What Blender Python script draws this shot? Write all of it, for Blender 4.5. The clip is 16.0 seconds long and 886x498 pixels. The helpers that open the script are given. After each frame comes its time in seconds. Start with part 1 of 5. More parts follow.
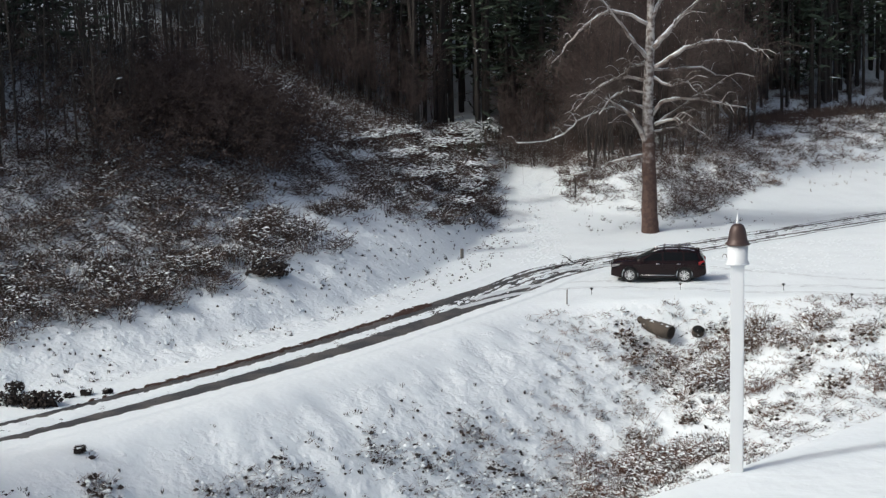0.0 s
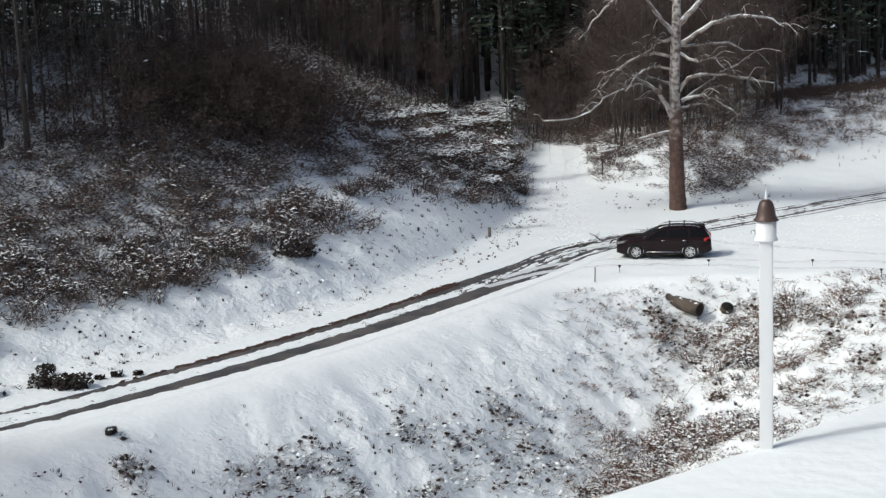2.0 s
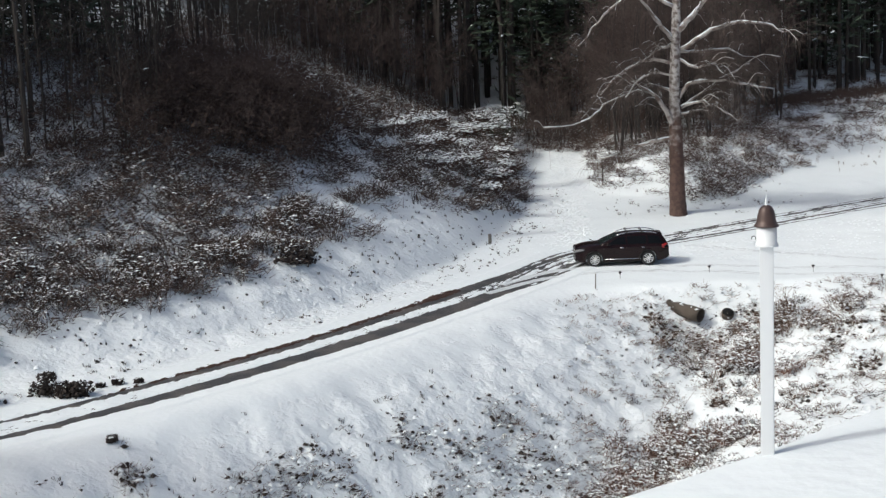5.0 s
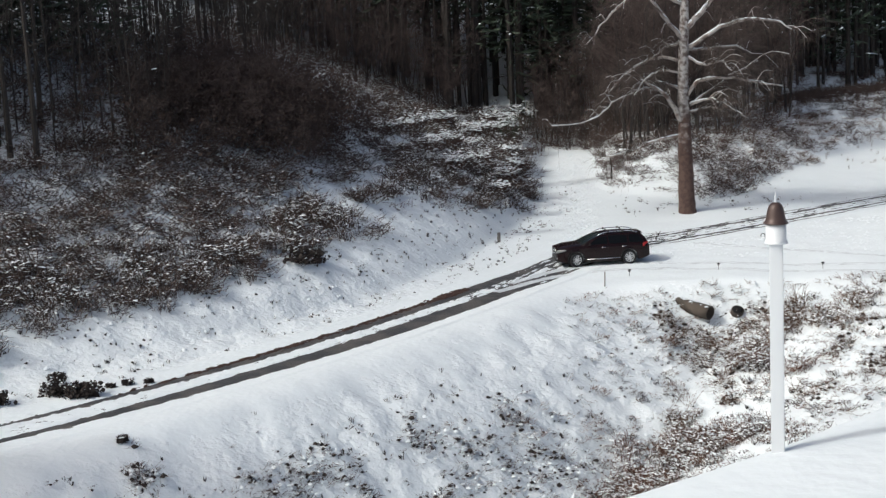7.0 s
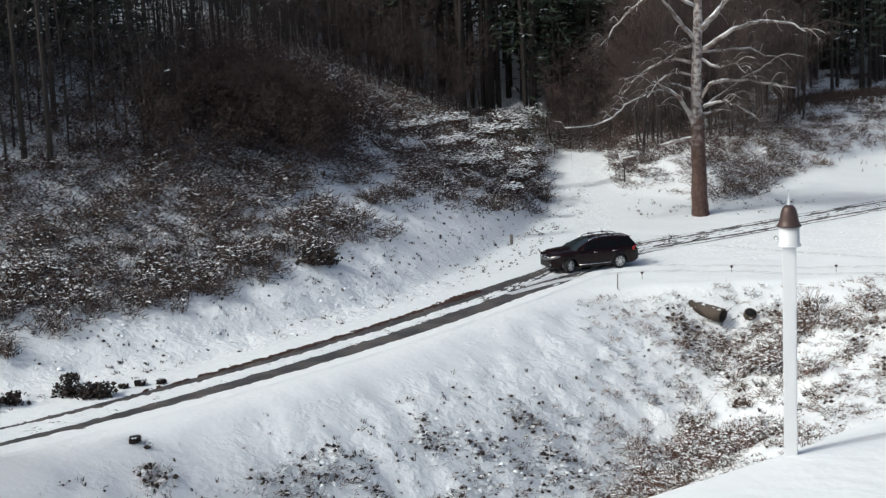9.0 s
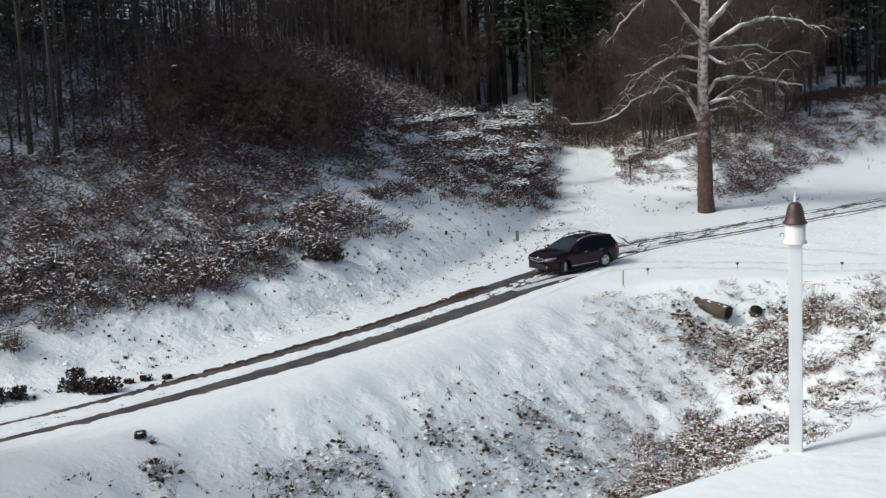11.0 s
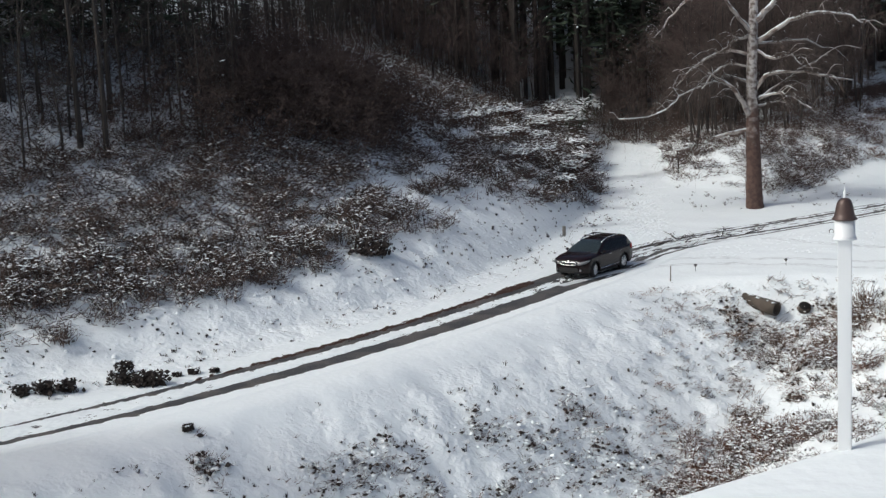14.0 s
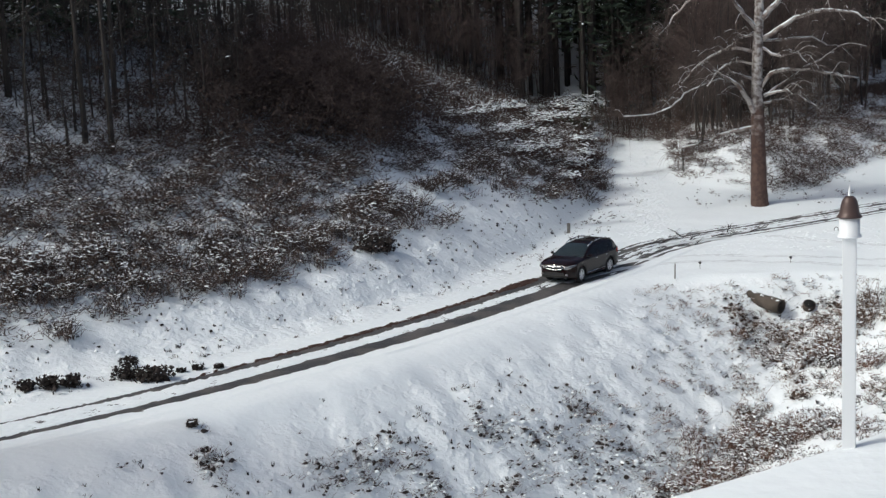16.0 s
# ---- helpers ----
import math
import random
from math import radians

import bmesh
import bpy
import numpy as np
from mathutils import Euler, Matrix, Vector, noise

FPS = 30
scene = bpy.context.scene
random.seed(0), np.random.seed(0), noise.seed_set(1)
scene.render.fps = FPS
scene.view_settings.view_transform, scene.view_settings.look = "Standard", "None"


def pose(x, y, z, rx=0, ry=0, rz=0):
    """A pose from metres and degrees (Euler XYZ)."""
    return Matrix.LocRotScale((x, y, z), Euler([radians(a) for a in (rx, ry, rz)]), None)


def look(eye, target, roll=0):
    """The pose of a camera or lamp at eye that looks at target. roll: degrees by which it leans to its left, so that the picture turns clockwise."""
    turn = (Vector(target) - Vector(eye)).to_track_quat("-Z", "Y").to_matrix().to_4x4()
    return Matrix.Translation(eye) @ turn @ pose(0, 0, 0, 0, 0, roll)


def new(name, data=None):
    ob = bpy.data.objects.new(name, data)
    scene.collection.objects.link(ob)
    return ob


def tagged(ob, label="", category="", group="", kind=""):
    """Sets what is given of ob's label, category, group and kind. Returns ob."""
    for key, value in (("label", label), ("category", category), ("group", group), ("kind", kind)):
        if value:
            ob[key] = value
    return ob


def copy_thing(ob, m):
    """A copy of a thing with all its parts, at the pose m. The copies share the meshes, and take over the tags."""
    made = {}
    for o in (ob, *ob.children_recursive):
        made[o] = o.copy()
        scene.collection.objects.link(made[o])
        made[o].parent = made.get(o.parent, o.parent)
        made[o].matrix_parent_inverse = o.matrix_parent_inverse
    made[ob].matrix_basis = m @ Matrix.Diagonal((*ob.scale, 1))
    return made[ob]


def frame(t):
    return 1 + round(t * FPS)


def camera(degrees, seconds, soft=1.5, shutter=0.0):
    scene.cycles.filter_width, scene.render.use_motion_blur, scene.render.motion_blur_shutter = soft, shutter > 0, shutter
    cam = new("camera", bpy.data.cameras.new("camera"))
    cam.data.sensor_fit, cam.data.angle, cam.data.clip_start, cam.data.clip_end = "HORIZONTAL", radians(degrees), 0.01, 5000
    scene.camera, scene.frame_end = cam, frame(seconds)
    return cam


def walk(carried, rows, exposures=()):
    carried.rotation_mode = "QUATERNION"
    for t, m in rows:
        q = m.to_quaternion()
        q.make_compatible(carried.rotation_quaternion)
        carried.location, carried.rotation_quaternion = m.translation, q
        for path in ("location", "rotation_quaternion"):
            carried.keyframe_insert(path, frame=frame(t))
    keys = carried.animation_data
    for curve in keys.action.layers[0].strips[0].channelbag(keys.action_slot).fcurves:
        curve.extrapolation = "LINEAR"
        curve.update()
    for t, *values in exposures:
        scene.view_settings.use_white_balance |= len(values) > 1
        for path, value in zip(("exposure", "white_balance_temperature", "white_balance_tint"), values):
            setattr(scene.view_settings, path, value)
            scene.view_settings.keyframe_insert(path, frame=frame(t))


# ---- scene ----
EYE = (0.0, 0.0, 14.0)
LENS = 32.0
PATH = [
    (0, 80.997, 1.383, -0.219), (0.5, 80.771, 1.955, 0.157), (1, 80.462, 2.269, 0.528),
    (1.5, 80.316, 2.403, 0.683), (2, 80.248, 2.095, 0.696), (2.5, 80.390, 1.898, 0.528),
    (3, 80.409, 2.023, 0.402), (3.5, 80.507, 2.034, 0.318), (4, 80.472, 2.261, 0.499),
    (6.5, 80.551, 2.253, 0.941), (7, 80.468, 2.613, 0.966), (7.5, 80.401, 2.625, 1.204),
    (8, 80.344, 2.589, 1.343), (8.5, 80.520, 2.429, 1.469), (9, 80.558, 2.530, 1.454),
    (9.2, 80.658, 2.430, 1.417), (11.5, 80.390, 2.419, 1.713), (12, 80.550, 2.495, 1.713),
    (12.5, 80.411, 2.624, 1.895), (13, 80.434, 2.364, 2.561), (13.5, 80.415, 2.459, 3.489),
    (14, 80.310, 2.509, 3.428), (14.5, 80.489, 2.361, 3.276), (15, 80.277, 2.024, 3.287),
    (15.5, 80.178, 2.184, 3.302), (16, 80.191, 2.339, 3.625),
]
cam = camera(LENS, 16.0, soft=1.35)
walk(cam, [(t, pose(*EYE, rx, ry, rz)) for t, rx, ry, rz in PATH], exposures=[(0, -0.28, 6090, 4), (1.2, -0.20, 6120, 4), (4, -0.20, 6120, 4), (9, -0.24, 6100, 4), (11.5, -0.29, 6070, 4), (16, -0.33, 6040, 4)])

# ---- light: winter sun from the side, a little behind the camera ----
SUN_FROM = Vector((-0.90, -0.38, 0.90)).normalized()
world = bpy.data.worlds.new("sky")
scene.world = world
world.use_nodes = True
wn = world.node_tree.nodes
sky = wn.new("ShaderNodeTexSky")
sky.sky_type, sky.sun_disc = "NISHITA", False
sky.air_density, sky.dust_density, sky.ozone_density = 0.65, 6.0, 0.0
sky.sun_elevation = math.asin(SUN_FROM.z)
sky.sun_rotation = math.atan2(SUN_FROM.x, SUN_FROM.y)
world.node_tree.links.new(sky.outputs["Color"], wn["Background"].inputs["Color"])
wn["Background"].inputs["Strength"].default_value = 0.15
sun_data = bpy.data.lights.new("sun", "SUN")
sun_data.energy, sun_data.angle, sun_data.color = 1.85, radians(1.2), (1.0, 0.965, 0.90)
sun_lamp = new("sun", sun_data)
sun_lamp.matrix_world = look(SUN_FROM * 100, (0, 0, 0))

# ---- materials ----
def material(name, color, rough=0.8, metal=0.0, var=0.15, scale=3.0, bump=0.0, bump_scale=None, spec=0.3, second=None, mask=(0.45, 0.6),
             mask_scale=None, coat=0.0, island=False):
    """A principled surface: base colour varied at two scales, a second colour in noise patches, and fine relief."""
    m = bpy.data.materials.new(name)
    m.use_nodes = True
    nt = m.node_tree
    b = nt.nodes["Principled BSDF"]
    b.inputs["Roughness"].default_value = rough
    b.inputs["Metallic"].default_value = metal
    b.inputs["Specular IOR Level"].default_value = spec
    b.inputs["Coat Weight"].default_value = coat
    co = nt.nodes.new("ShaderNodeTexCoord").outputs["Object"]

    def noise_at(s, detail=4.0):
        n = nt.nodes.new("ShaderNodeTexNoise")
        n.inputs["Scale"].default_value, n.inputs["Detail"].default_value = s, detail
        nt.links.new(co, n.inputs["Vector"])
        return n.outputs["Fac"]

    def mix(fac, a, c, kind="MIX"):
        n = nt.nodes.new("ShaderNodeMix")
        n.data_type, n.blend_type = "RGBA", kind
        nt.links.new(fac, n.inputs[0]) if not isinstance(fac, float) else setattr(n.inputs[0], "default_value", fac)
        for sock, v in ((n.inputs[6], a), (n.inputs[7], c)):
            nt.links.new(v, sock) if not isinstance(v, tuple) else setattr(sock, "default_value", (*v, 1))
        return n.outputs[2]

    lo = tuple(c * (1 - var) for c in color)
    hi = tuple(min(1, c * (1 + var)) for c in color)
    out = mix(noise_at(scale), lo, hi)
    out = mix(noise_at(scale * 9, 2.0), out, mix(0.5, out, lo))
    if island:
        g = nt.nodes.new("ShaderNodeNewGeometry")
        out = mix(g.outputs["Random Per Island"], out, mix(0.6, out, second or lo))
    if second and not island:
        r = nt.nodes.new("ShaderNodeMapRange")
        r.inputs["From Min"].default_value, r.inputs["From Max"].default_value = mask
        nt.links.new(noise_at(mask_scale or scale * 0.4), r.inputs["Value"])
        out = mix(r.outputs["Result"], out, second)
    nt.links.new(out, b.inputs["Base Color"])
    if bump:
        n = nt.nodes.new("ShaderNodeBump")
        n.inputs["Strength"].default_value, n.inputs["Distance"].default_value = 1.0, bump
        nt.links.new(noise_at(bump_scale or scale * 4, 6.0), n.inputs["Height"])
        nt.links.new(n.outputs["Normal"], b.inputs["Normal"])
    return m


SNOW = material("snow", (0.785, 0.825, 0.845), 0.75, var=0.04, scale=0.6, bump=0.03, bump_scale=4.0, spec=0.2)
SNOW_LUMPY = material("lumpy_snow", (0.80, 0.835, 0.855), 0.75, var=0.05, scale=0.8, bump=0.10, bump_scale=3.3, spec=0.2)
SNOW_CLUMP = material("snow_clump", (0.785, 0.825, 0.845), 0.75, var=0.05, scale=2.0, spec=0.2)
SLUSH = material("packed_snow", (0.64, 0.67, 0.69), 0.55, var=0.12, scale=1.2, bump=0.03, bump_scale=9.0, second=(0.46, 0.48, 0.50), mask=(0.5, 0.75), mask_scale=2.5)
ASPHALT = material("wet_asphalt", (0.055, 0.055, 0.058), 0.6, var=0.3, scale=2.0, bump=0.01, bump_scale=60, spec=0.35, second=(0.10, 0.09, 0.085))
MUD = material("red_mud", (0.065, 0.037, 0.028), 0.8, var=0.35, scale=3.0, bump=0.03, bump_scale=12)
TWIG = material("brown_twigs", (0.125, 0.089, 0.077), 0.85, var=0.35, scale=0.35, island=True, second=(0.042, 0.030, 0.027))
TWIG_GREY = material("grey_twigs", (0.115, 0.09, 0.078), 0.85, var=0.3, scale=0.5, island=True, second=(0.05, 0.038, 0.035))
# darker copy of the brown twigs, with the thickets' shade in its colour
SHADED_TWIG = material("shaded_twigs", (0.095, 0.068, 0.061), 0.85, var=0.35, scale=0.35, island=True, second=(0.036, 0.026, 0.024))
LEAF = material("dead_leaves", (0.070, 0.047, 0.040), 0.85, var=0.4, scale=0.8, island=True, second=(0.025, 0.018, 0.016))
DRY = material("dry_weeds", (0.20, 0.135, 0.10), 0.9, var=0.3, scale=0.8, island=True, second=(0.085, 0.055, 0.045))
RUST = material("rust_brambles", (0.20, 0.115, 0.085), 0.9, var=0.3, scale=1.2, island=True, second=(0.09, 0.05, 0.038))
DARK_LEAF = material("dark_wet_leaves", (0.035, 0.027, 0.024), 0.8, var=0.4, scale=2.0, bump=0.02)
RED_LEAF = material("russet_leaves", (0.085, 0.046, 0.036), 0.85, var=0.4, scale=0.8, island=True, second=(0.045, 0.028, 0.024))
EVERGREEN = material("evergreen_leaves", (0.030, 0.042, 0.026), 0.7, var=0.35, scale=0.7, island=True, second=(0.055, 0.06, 0.035))
BARK = material("dark_bark", (0.040, 0.034, 0.031), 0.9, var=0.35, scale=1.5, bump=0.03, bump_scale=14)
NEEDLES = material("pine_needles", (0.036, 0.052, 0.036), 0.7, var=0.4, scale=0.5, island=True, second=(0.055, 0.072, 0.046))
SYC_HIGH = material("pale_sycamore_bark", (0.42, 0.385, 0.36), 0.8, var=0.2, scale=1.5, bump=0.02, bump_scale=8, second=(0.15, 0.11, 0.095), mask=(0.50, 0.62), mask_scale=1.6)
CONCRETE = material("weathered_concrete", (0.10, 0.082, 0.068), 0.9, var=0.25, scale=3.0, bump=0.02, bump_scale=20, second=(0.06, 0.05, 0.042))
# near-black that paints the shade inside the drain
HOLE_SHADE = material("hollow_shade", (0.01, 0.01, 0.01), 0.95, var=0.3)
WHITE_PAINT = material("white_vinyl", (0.69, 0.71, 0.73), 0.4, var=0.03, scale=1.5, spec=0.4)
BROWN_CAP = material("brown_painted_metal", (0.075, 0.048, 0.042), 0.45, metal=0.3, var=0.2, scale=4.0, spec=0.5)
WOOD_GREY = material("grey_wood", (0.22, 0.20, 0.18), 0.9, var=0.3, scale=6.0, bump=0.01)
BLACK_PLASTIC = material("black_plastic", (0.02, 0.02, 0.021), 0.55, var=0.2, scale=8)
CAR_PAINT = material("dark_cherry_paint", (0.0105, 0.0038, 0.0044), 0.2, metal=0.0, var=0.12, scale=1.0, spec=0.22, coat=0.04)
CAR_GLASS = material("tinted_glass", (0.005, 0.006, 0.007), 0.08, var=0.1, spec=0.14)
WINDSCREEN = material("windscreen_glass", (0.018, 0.026, 0.028), 0.05, var=0.1, spec=0.4, coat=0.08)
CHROME = material("chrome", (0.72, 0.73, 0.75), 0.18, metal=1.0, var=0.05)
ALLOY = material("alloy", (0.72, 0.72, 0.73), 0.35, metal=0.6, var=0.08)
TYRE = material("tyre_rubber", (0.022, 0.022, 0.023), 0.85, var=0.2, scale=9, bump=0.005)
LAMP_CLEAR = material("headlamp_lens", (0.26, 0.26, 0.27), 0.12, metal=0.4, var=0.15, scale=14, coat=0.8)
LAMP_RED = material("tail_lamp_lens", (0.30, 0.012, 0.012), 0.15, var=0.2, scale=14, coat=0.8)


def peeling_bark():
    """Brown bark that peels away to pale bark with height and in patches."""
    m = bpy.data.materials.new("peeling_sycamore_bark")
    m.use_nodes = True
    nt = m.node_tree
    b = nt.nodes["Principled BSDF"]
    b.inputs["Roughness"].default_value = 0.88
    co = nt.nodes.new("ShaderNodeTexCoord").outputs["Object"]
    z = nt.nodes.new("ShaderNodeSeparateXYZ")
    nt.links.new(co, z.inputs[0])
    n = nt.nodes.new("ShaderNodeTexNoise")
    n.inputs["Scale"].default_value, n.inputs["Detail"].default_value = 1.3, 5.0
    nt.links.new(co, n.inputs["Vector"])
    add = nt.nodes.new("ShaderNodeMath")
    add.operation = "MULTIPLY_ADD"
    nt.links.new(n.outputs["Fac"], add.inputs[0])
    add.inputs[1].default_value = 9.0
    nt.links.new(z.outputs["Z"], add.inputs[2])
    r = nt.nodes.new("ShaderNodeMapRange")
    r.inputs["From Min"].default_value, r.inputs["From Max"].default_value = 9.4, 11.2
    nt.links.new(add.outputs[0], r.inputs["Value"])
    n2 = nt.nodes.new("ShaderNodeTexNoise")
    n2.inputs["Scale"].default_value, n2.inputs["Detail"].default_value = 4.0, 6.0
    nt.links.new(co, n2.inputs["Vector"])
    mottle = nt.nodes.new("ShaderNodeMapRange")
    mottle.inputs["From Min"].default_value, mottle.inputs["From Max"].default_value = 0.40, 0.60
    nt.links.new(n2.outputs["Fac"], mottle.inputs["Value"])
    ramps = []
    for lo, hi in (((0.066, 0.038, 0.031), (0.100, 0.060, 0.048)), ((0.12, 0.092, 0.080), (0.44, 0.415, 0.40))):
        x = nt.nodes.new("ShaderNodeMix")
        x.data_type = "RGBA"
        nt.links.new(mottle.outputs["Result"], x.inputs[0])
        x.inputs[6].default_value, x.inputs[7].default_value = (*lo, 1), (*hi, 1)
        ramps.append(x.outputs[2])
    x = nt.nodes.new("ShaderNodeMix")
    x.data_type = "RGBA"
    nt.links.new(r.outputs["Result"], x.inputs[0])
    nt.links.new(ramps[0], x.inputs[6])
    nt.links.new(ramps[1], x.inputs[7])
    nt.links.new(x.outputs[2], b.inputs["Base Color"])
    bump = nt.nodes.new("ShaderNodeBump")
    bump.inputs["Distance"].default_value = 0.04
    nt.links.new(n2.outputs["Fac"], bump.inputs["Height"])
    nt.links.new(bump.outputs["Normal"], b.inputs["Normal"])
    return m


SYC_TRUNK = peeling_bark()

# ---- mesh helpers ----
def fast_mesh(name, verts, tris, mats, mat_index=None, smooth=False):
    me = bpy.data.meshes.new(name)
    verts, tris = np.asarray(verts, np.float32), np.asarray(tris, np.int32)
    me.vertices.add(len(verts))
    me.vertices.foreach_set("co", verts.ravel())
    k = tris.shape[1]
    me.loops.add(tris.size)
    me.loops.foreach_set("vertex_index", tris.ravel())
    me.polygons.add(len(tris))
    me.polygons.foreach_set("loop_start", np.arange(0, tris.size, k, dtype=np.int32))
    for m in mats:
        me.materials.append(m)
    if mat_index is not None:
        me.polygons.foreach_set("material_index", np.asarray(mat_index, np.int32))
    me.polygons.foreach_set("use_smooth", np.full(len(tris), smooth, bool))
    me.update(calc_edges=True)
    me.validate()
    return me


class Soup:
    """Triangles of several materials gathered for one mesh."""

    def __init__(self):
        self.v, self.f, self.m, self.n = [], [], [], 0

    def add(self, v, f, mat):
        self.v.append(np.asarray(v, np.float32))
        self.f.append(np.asarray(f, np.int32) + self.n)
        self.m.append(np.full(len(f), mat, np.int32))
        self.n += len(v)

    def twigs(self, a, b, c, r, mat=0):
        """Three-sided twigs from a over b to a point at c, of radius r at the foot; arrays of n."""
        n = len(a)
        r = np.broadcast_to(np.asarray(r, float), (n,))
        d = c - a
        d = d / (np.linalg.norm(d, axis=1, keepdims=True) + 1e-9)
        side = np.cross(d, np.where(np.abs(d[:, 2:3]) > 0.9, [[1.0, 0, 0]], [[0, 0, 1.0]]))
        side /= np.linalg.norm(side, axis=1, keepdims=True) + 1e-9
        up = np.cross(side, d)
        v = np.empty((n, 7, 3))
        for k in range(3):
            o = side * math.cos(k * 2.0944) + up * math.sin(k * 2.0944)
            v[:, k] = a + o * r[:, None]
            v[:, 3 + k] = b + o * r[:, None] * 0.7
        v[:, 6] = c
        one = []
        for k in range(3):
            j = (k + 1) % 3
            one += [(k, j, 3 + j), (k, 3 + j, 3 + k), (3 + k, 3 + j, 6)]
        f = (np.arange(n) * 7)[:, None, None] + np.array(one)[None]
        self.add(v.reshape(-1, 3), f.reshape(-1, 3), mat)

    def clumps(self, p, r, flat=0.5, mat=0, rng=None):
        """Small uneven eight-faced lumps at p."""
        n = len(p)
        rng = rng or np.random.default_rng(3)
        base = np.array([(1, 0, 0), (0, 1, 0), (-1, 0, 0), (0, -1, 0), (0, 0, 1), (0, 0, -1)], float)
        r = np.broadcast_to(np.asarray(r, float), (n,))
        ang = rng.uniform(0, 6.28, n)
        v = np.repeat(base[None], n, 0) * rng.uniform(0.6, 1.35, (n, 6, 1))
        x = v[..., 0] * np.cos(ang)[:, None] - v[..., 1] * np.sin(ang)[:, None]
        y = v[..., 0] * np.sin(ang)[:, None] + v[..., 1] * np.cos(ang)[:, None]
        v = np.stack([x, y, v[..., 2] * flat], -1) * r[:, None, None] + p[:, None]
        one = [(0, 1, 4), (1, 2, 4), (2, 3, 4), (3, 0, 4), (1, 0, 5), (2, 1, 5), (3, 2, 5), (0, 3, 5)]
        f = (np.arange(n) * 6)[:, None, None] + np.array(one)[None]
        self.add(v.reshape(-1, 3), f.reshape(-1, 3), mat)

    def mounds(self, p, r, flat=0.4, mat=0, rng=None):
        """Low uneven domes sunk a little into the ground at p."""
        n = len(p)
        rng = rng or np.random.default_rng(8)
        r = np.broadcast_to(np.asarray(r, float), (n,))[:, None]
        v = np.empty((n, 15, 3))
        turn = rng.uniform(0, 6.283, (n, 1))
        for base, wide, z in ((0, 1.0, -0.35), (7, 0.62, 0.62)):
            a = turn + np.arange(7)[None] * 0.8976
            q = r * wide * rng.uniform(0.75, 1.3, (n, 7))
            v[:, base:base + 7] = np.stack([np.cos(a) * q * 1.25, np.sin(a) * q, np.repeat(r * flat * z, 7, 1)], -1)
        v[:, 14] = np.concatenate([0 * r, 0 * r, r * flat], 1)
        v += p[:, None]
        one = []
        for k in range(7):
            j = (k + 1) % 7
            one += [(k, j, 7 + j), (k, 7 + j, 7 + k), (7 + k, 7 + j, 14)]
        f = (np.arange(n) * 15)[:, None, None] + np.array(one)[None]
        self.add(v.reshape(-1, 3), f.reshape(-1, 3), mat)

    def flecks(self, p, r, mat=0, rng=None, flat=0.35):
        """Small long four-faced bits of snow lying at p."""
        n = len(p)
        rng = rng or np.random.default_rng(6)
        r = np.broadcast_to(np.asarray(r, float), (n,))
        ang = rng.uniform(0, 6.283, n)
        d = np.stack([np.cos(ang), np.sin(ang), rng.uniform(-0.3, 0.3, n)], 1) * (r * rng.uniform(0.9, 2.6, n))[:, None]
        w = np.stack([-np.sin(ang), np.cos(ang), rng.uniform(-0.2, 0.2, n)], 1) * (r * rng.uniform(0.5, 0.9, n))[:, None]
        up = np.zeros((n, 3))
        up[:, 2] = r * flat * rng.uniform(0.7, 1.6, n)
        v = np.stack([p - d, p + w, p + d, p - w, p + up], 1)
        f = (np.arange(n) * 5)[:, None, None] + np.array([(0, 4, 1), (1, 4, 2), (2, 4, 3), (3, 4, 0)])[None]
        self.add(v.reshape(-1, 3), f.reshape(-1, 3), mat)

    def leaves(self, p, size, mat=0, rng=None, tilt=1.0, slim=0.5):
        """Folded two-triangle leaves at p."""
        n = len(p)
        rng = rng or np.random.default_rng(4)
        u = rng.normal(size=(n, 3))
        u[:, 2] *= tilt
        u /= np.linalg.norm(u, axis=1, keepdims=True)
        w = np.cross(u, rng.normal(size=(n, 3)))
        w /= np.linalg.norm(w, axis=1, keepdims=True)
        s = np.broadcast_to(np.asarray(size, float), (n,))[:, None] * rng.uniform(0.6, 1.4, (n, 1))
        h = np.cross(u, w) * s * 0.15
        v = np.stack([p - u * s, p + w * s * slim + h, p + u * s, p - w * s * slim + h], 1)
        f = (np.arange(n) * 4)[:, None, None] + np.array([(0, 1, 2), (0, 2, 3)])[None]
        self.add(v.reshape(-1, 3), f.reshape(-1, 3), mat)

    def tube(self, pts, radii, sides=6, mat=0, rough=0.0, rng=None):
        pts = np.asarray(pts, float)
        n = len(pts)
        d = np.gradient(pts, axis=0)
        d /= np.linalg.norm(d, axis=1, keepdims=True) + 1e-9
        ref = np.array([1.0, 0.1, 0]) if abs(d[:, 2].mean()) > 0.7 else np.array([0.0, 0.1, 1.0])
        side = np.cross(d, ref)
        side /= np.linalg.norm(side, axis=1, keepdims=True) + 1e-9
        up = np.cross(side, d)
        a = np.arange(sides) * 2 * math.pi / sides
        rr = np.asarray(radii, float)[:, None] * np.ones((1, sides))
        if rough:
            rr = rr * (1 + rough * (rng or np.random.default_rng(5)).normal(size=rr.shape))
        v = pts[:, None] + (side[:, None] * np.cos(a)[None, :, None] + up[:, None] * np.sin(a)[None, :, None]) * rr[..., None]
        f = []
        for i in range(n - 1):
            for k in range(sides):
                j = (k + 1) % sides
                q = (i * sides + k, i * sides + j, (i + 1) * sides + j, (i + 1) * sides + k)
                f += [(q[0], q[1], q[2]), (q[0], q[2], q[3])]
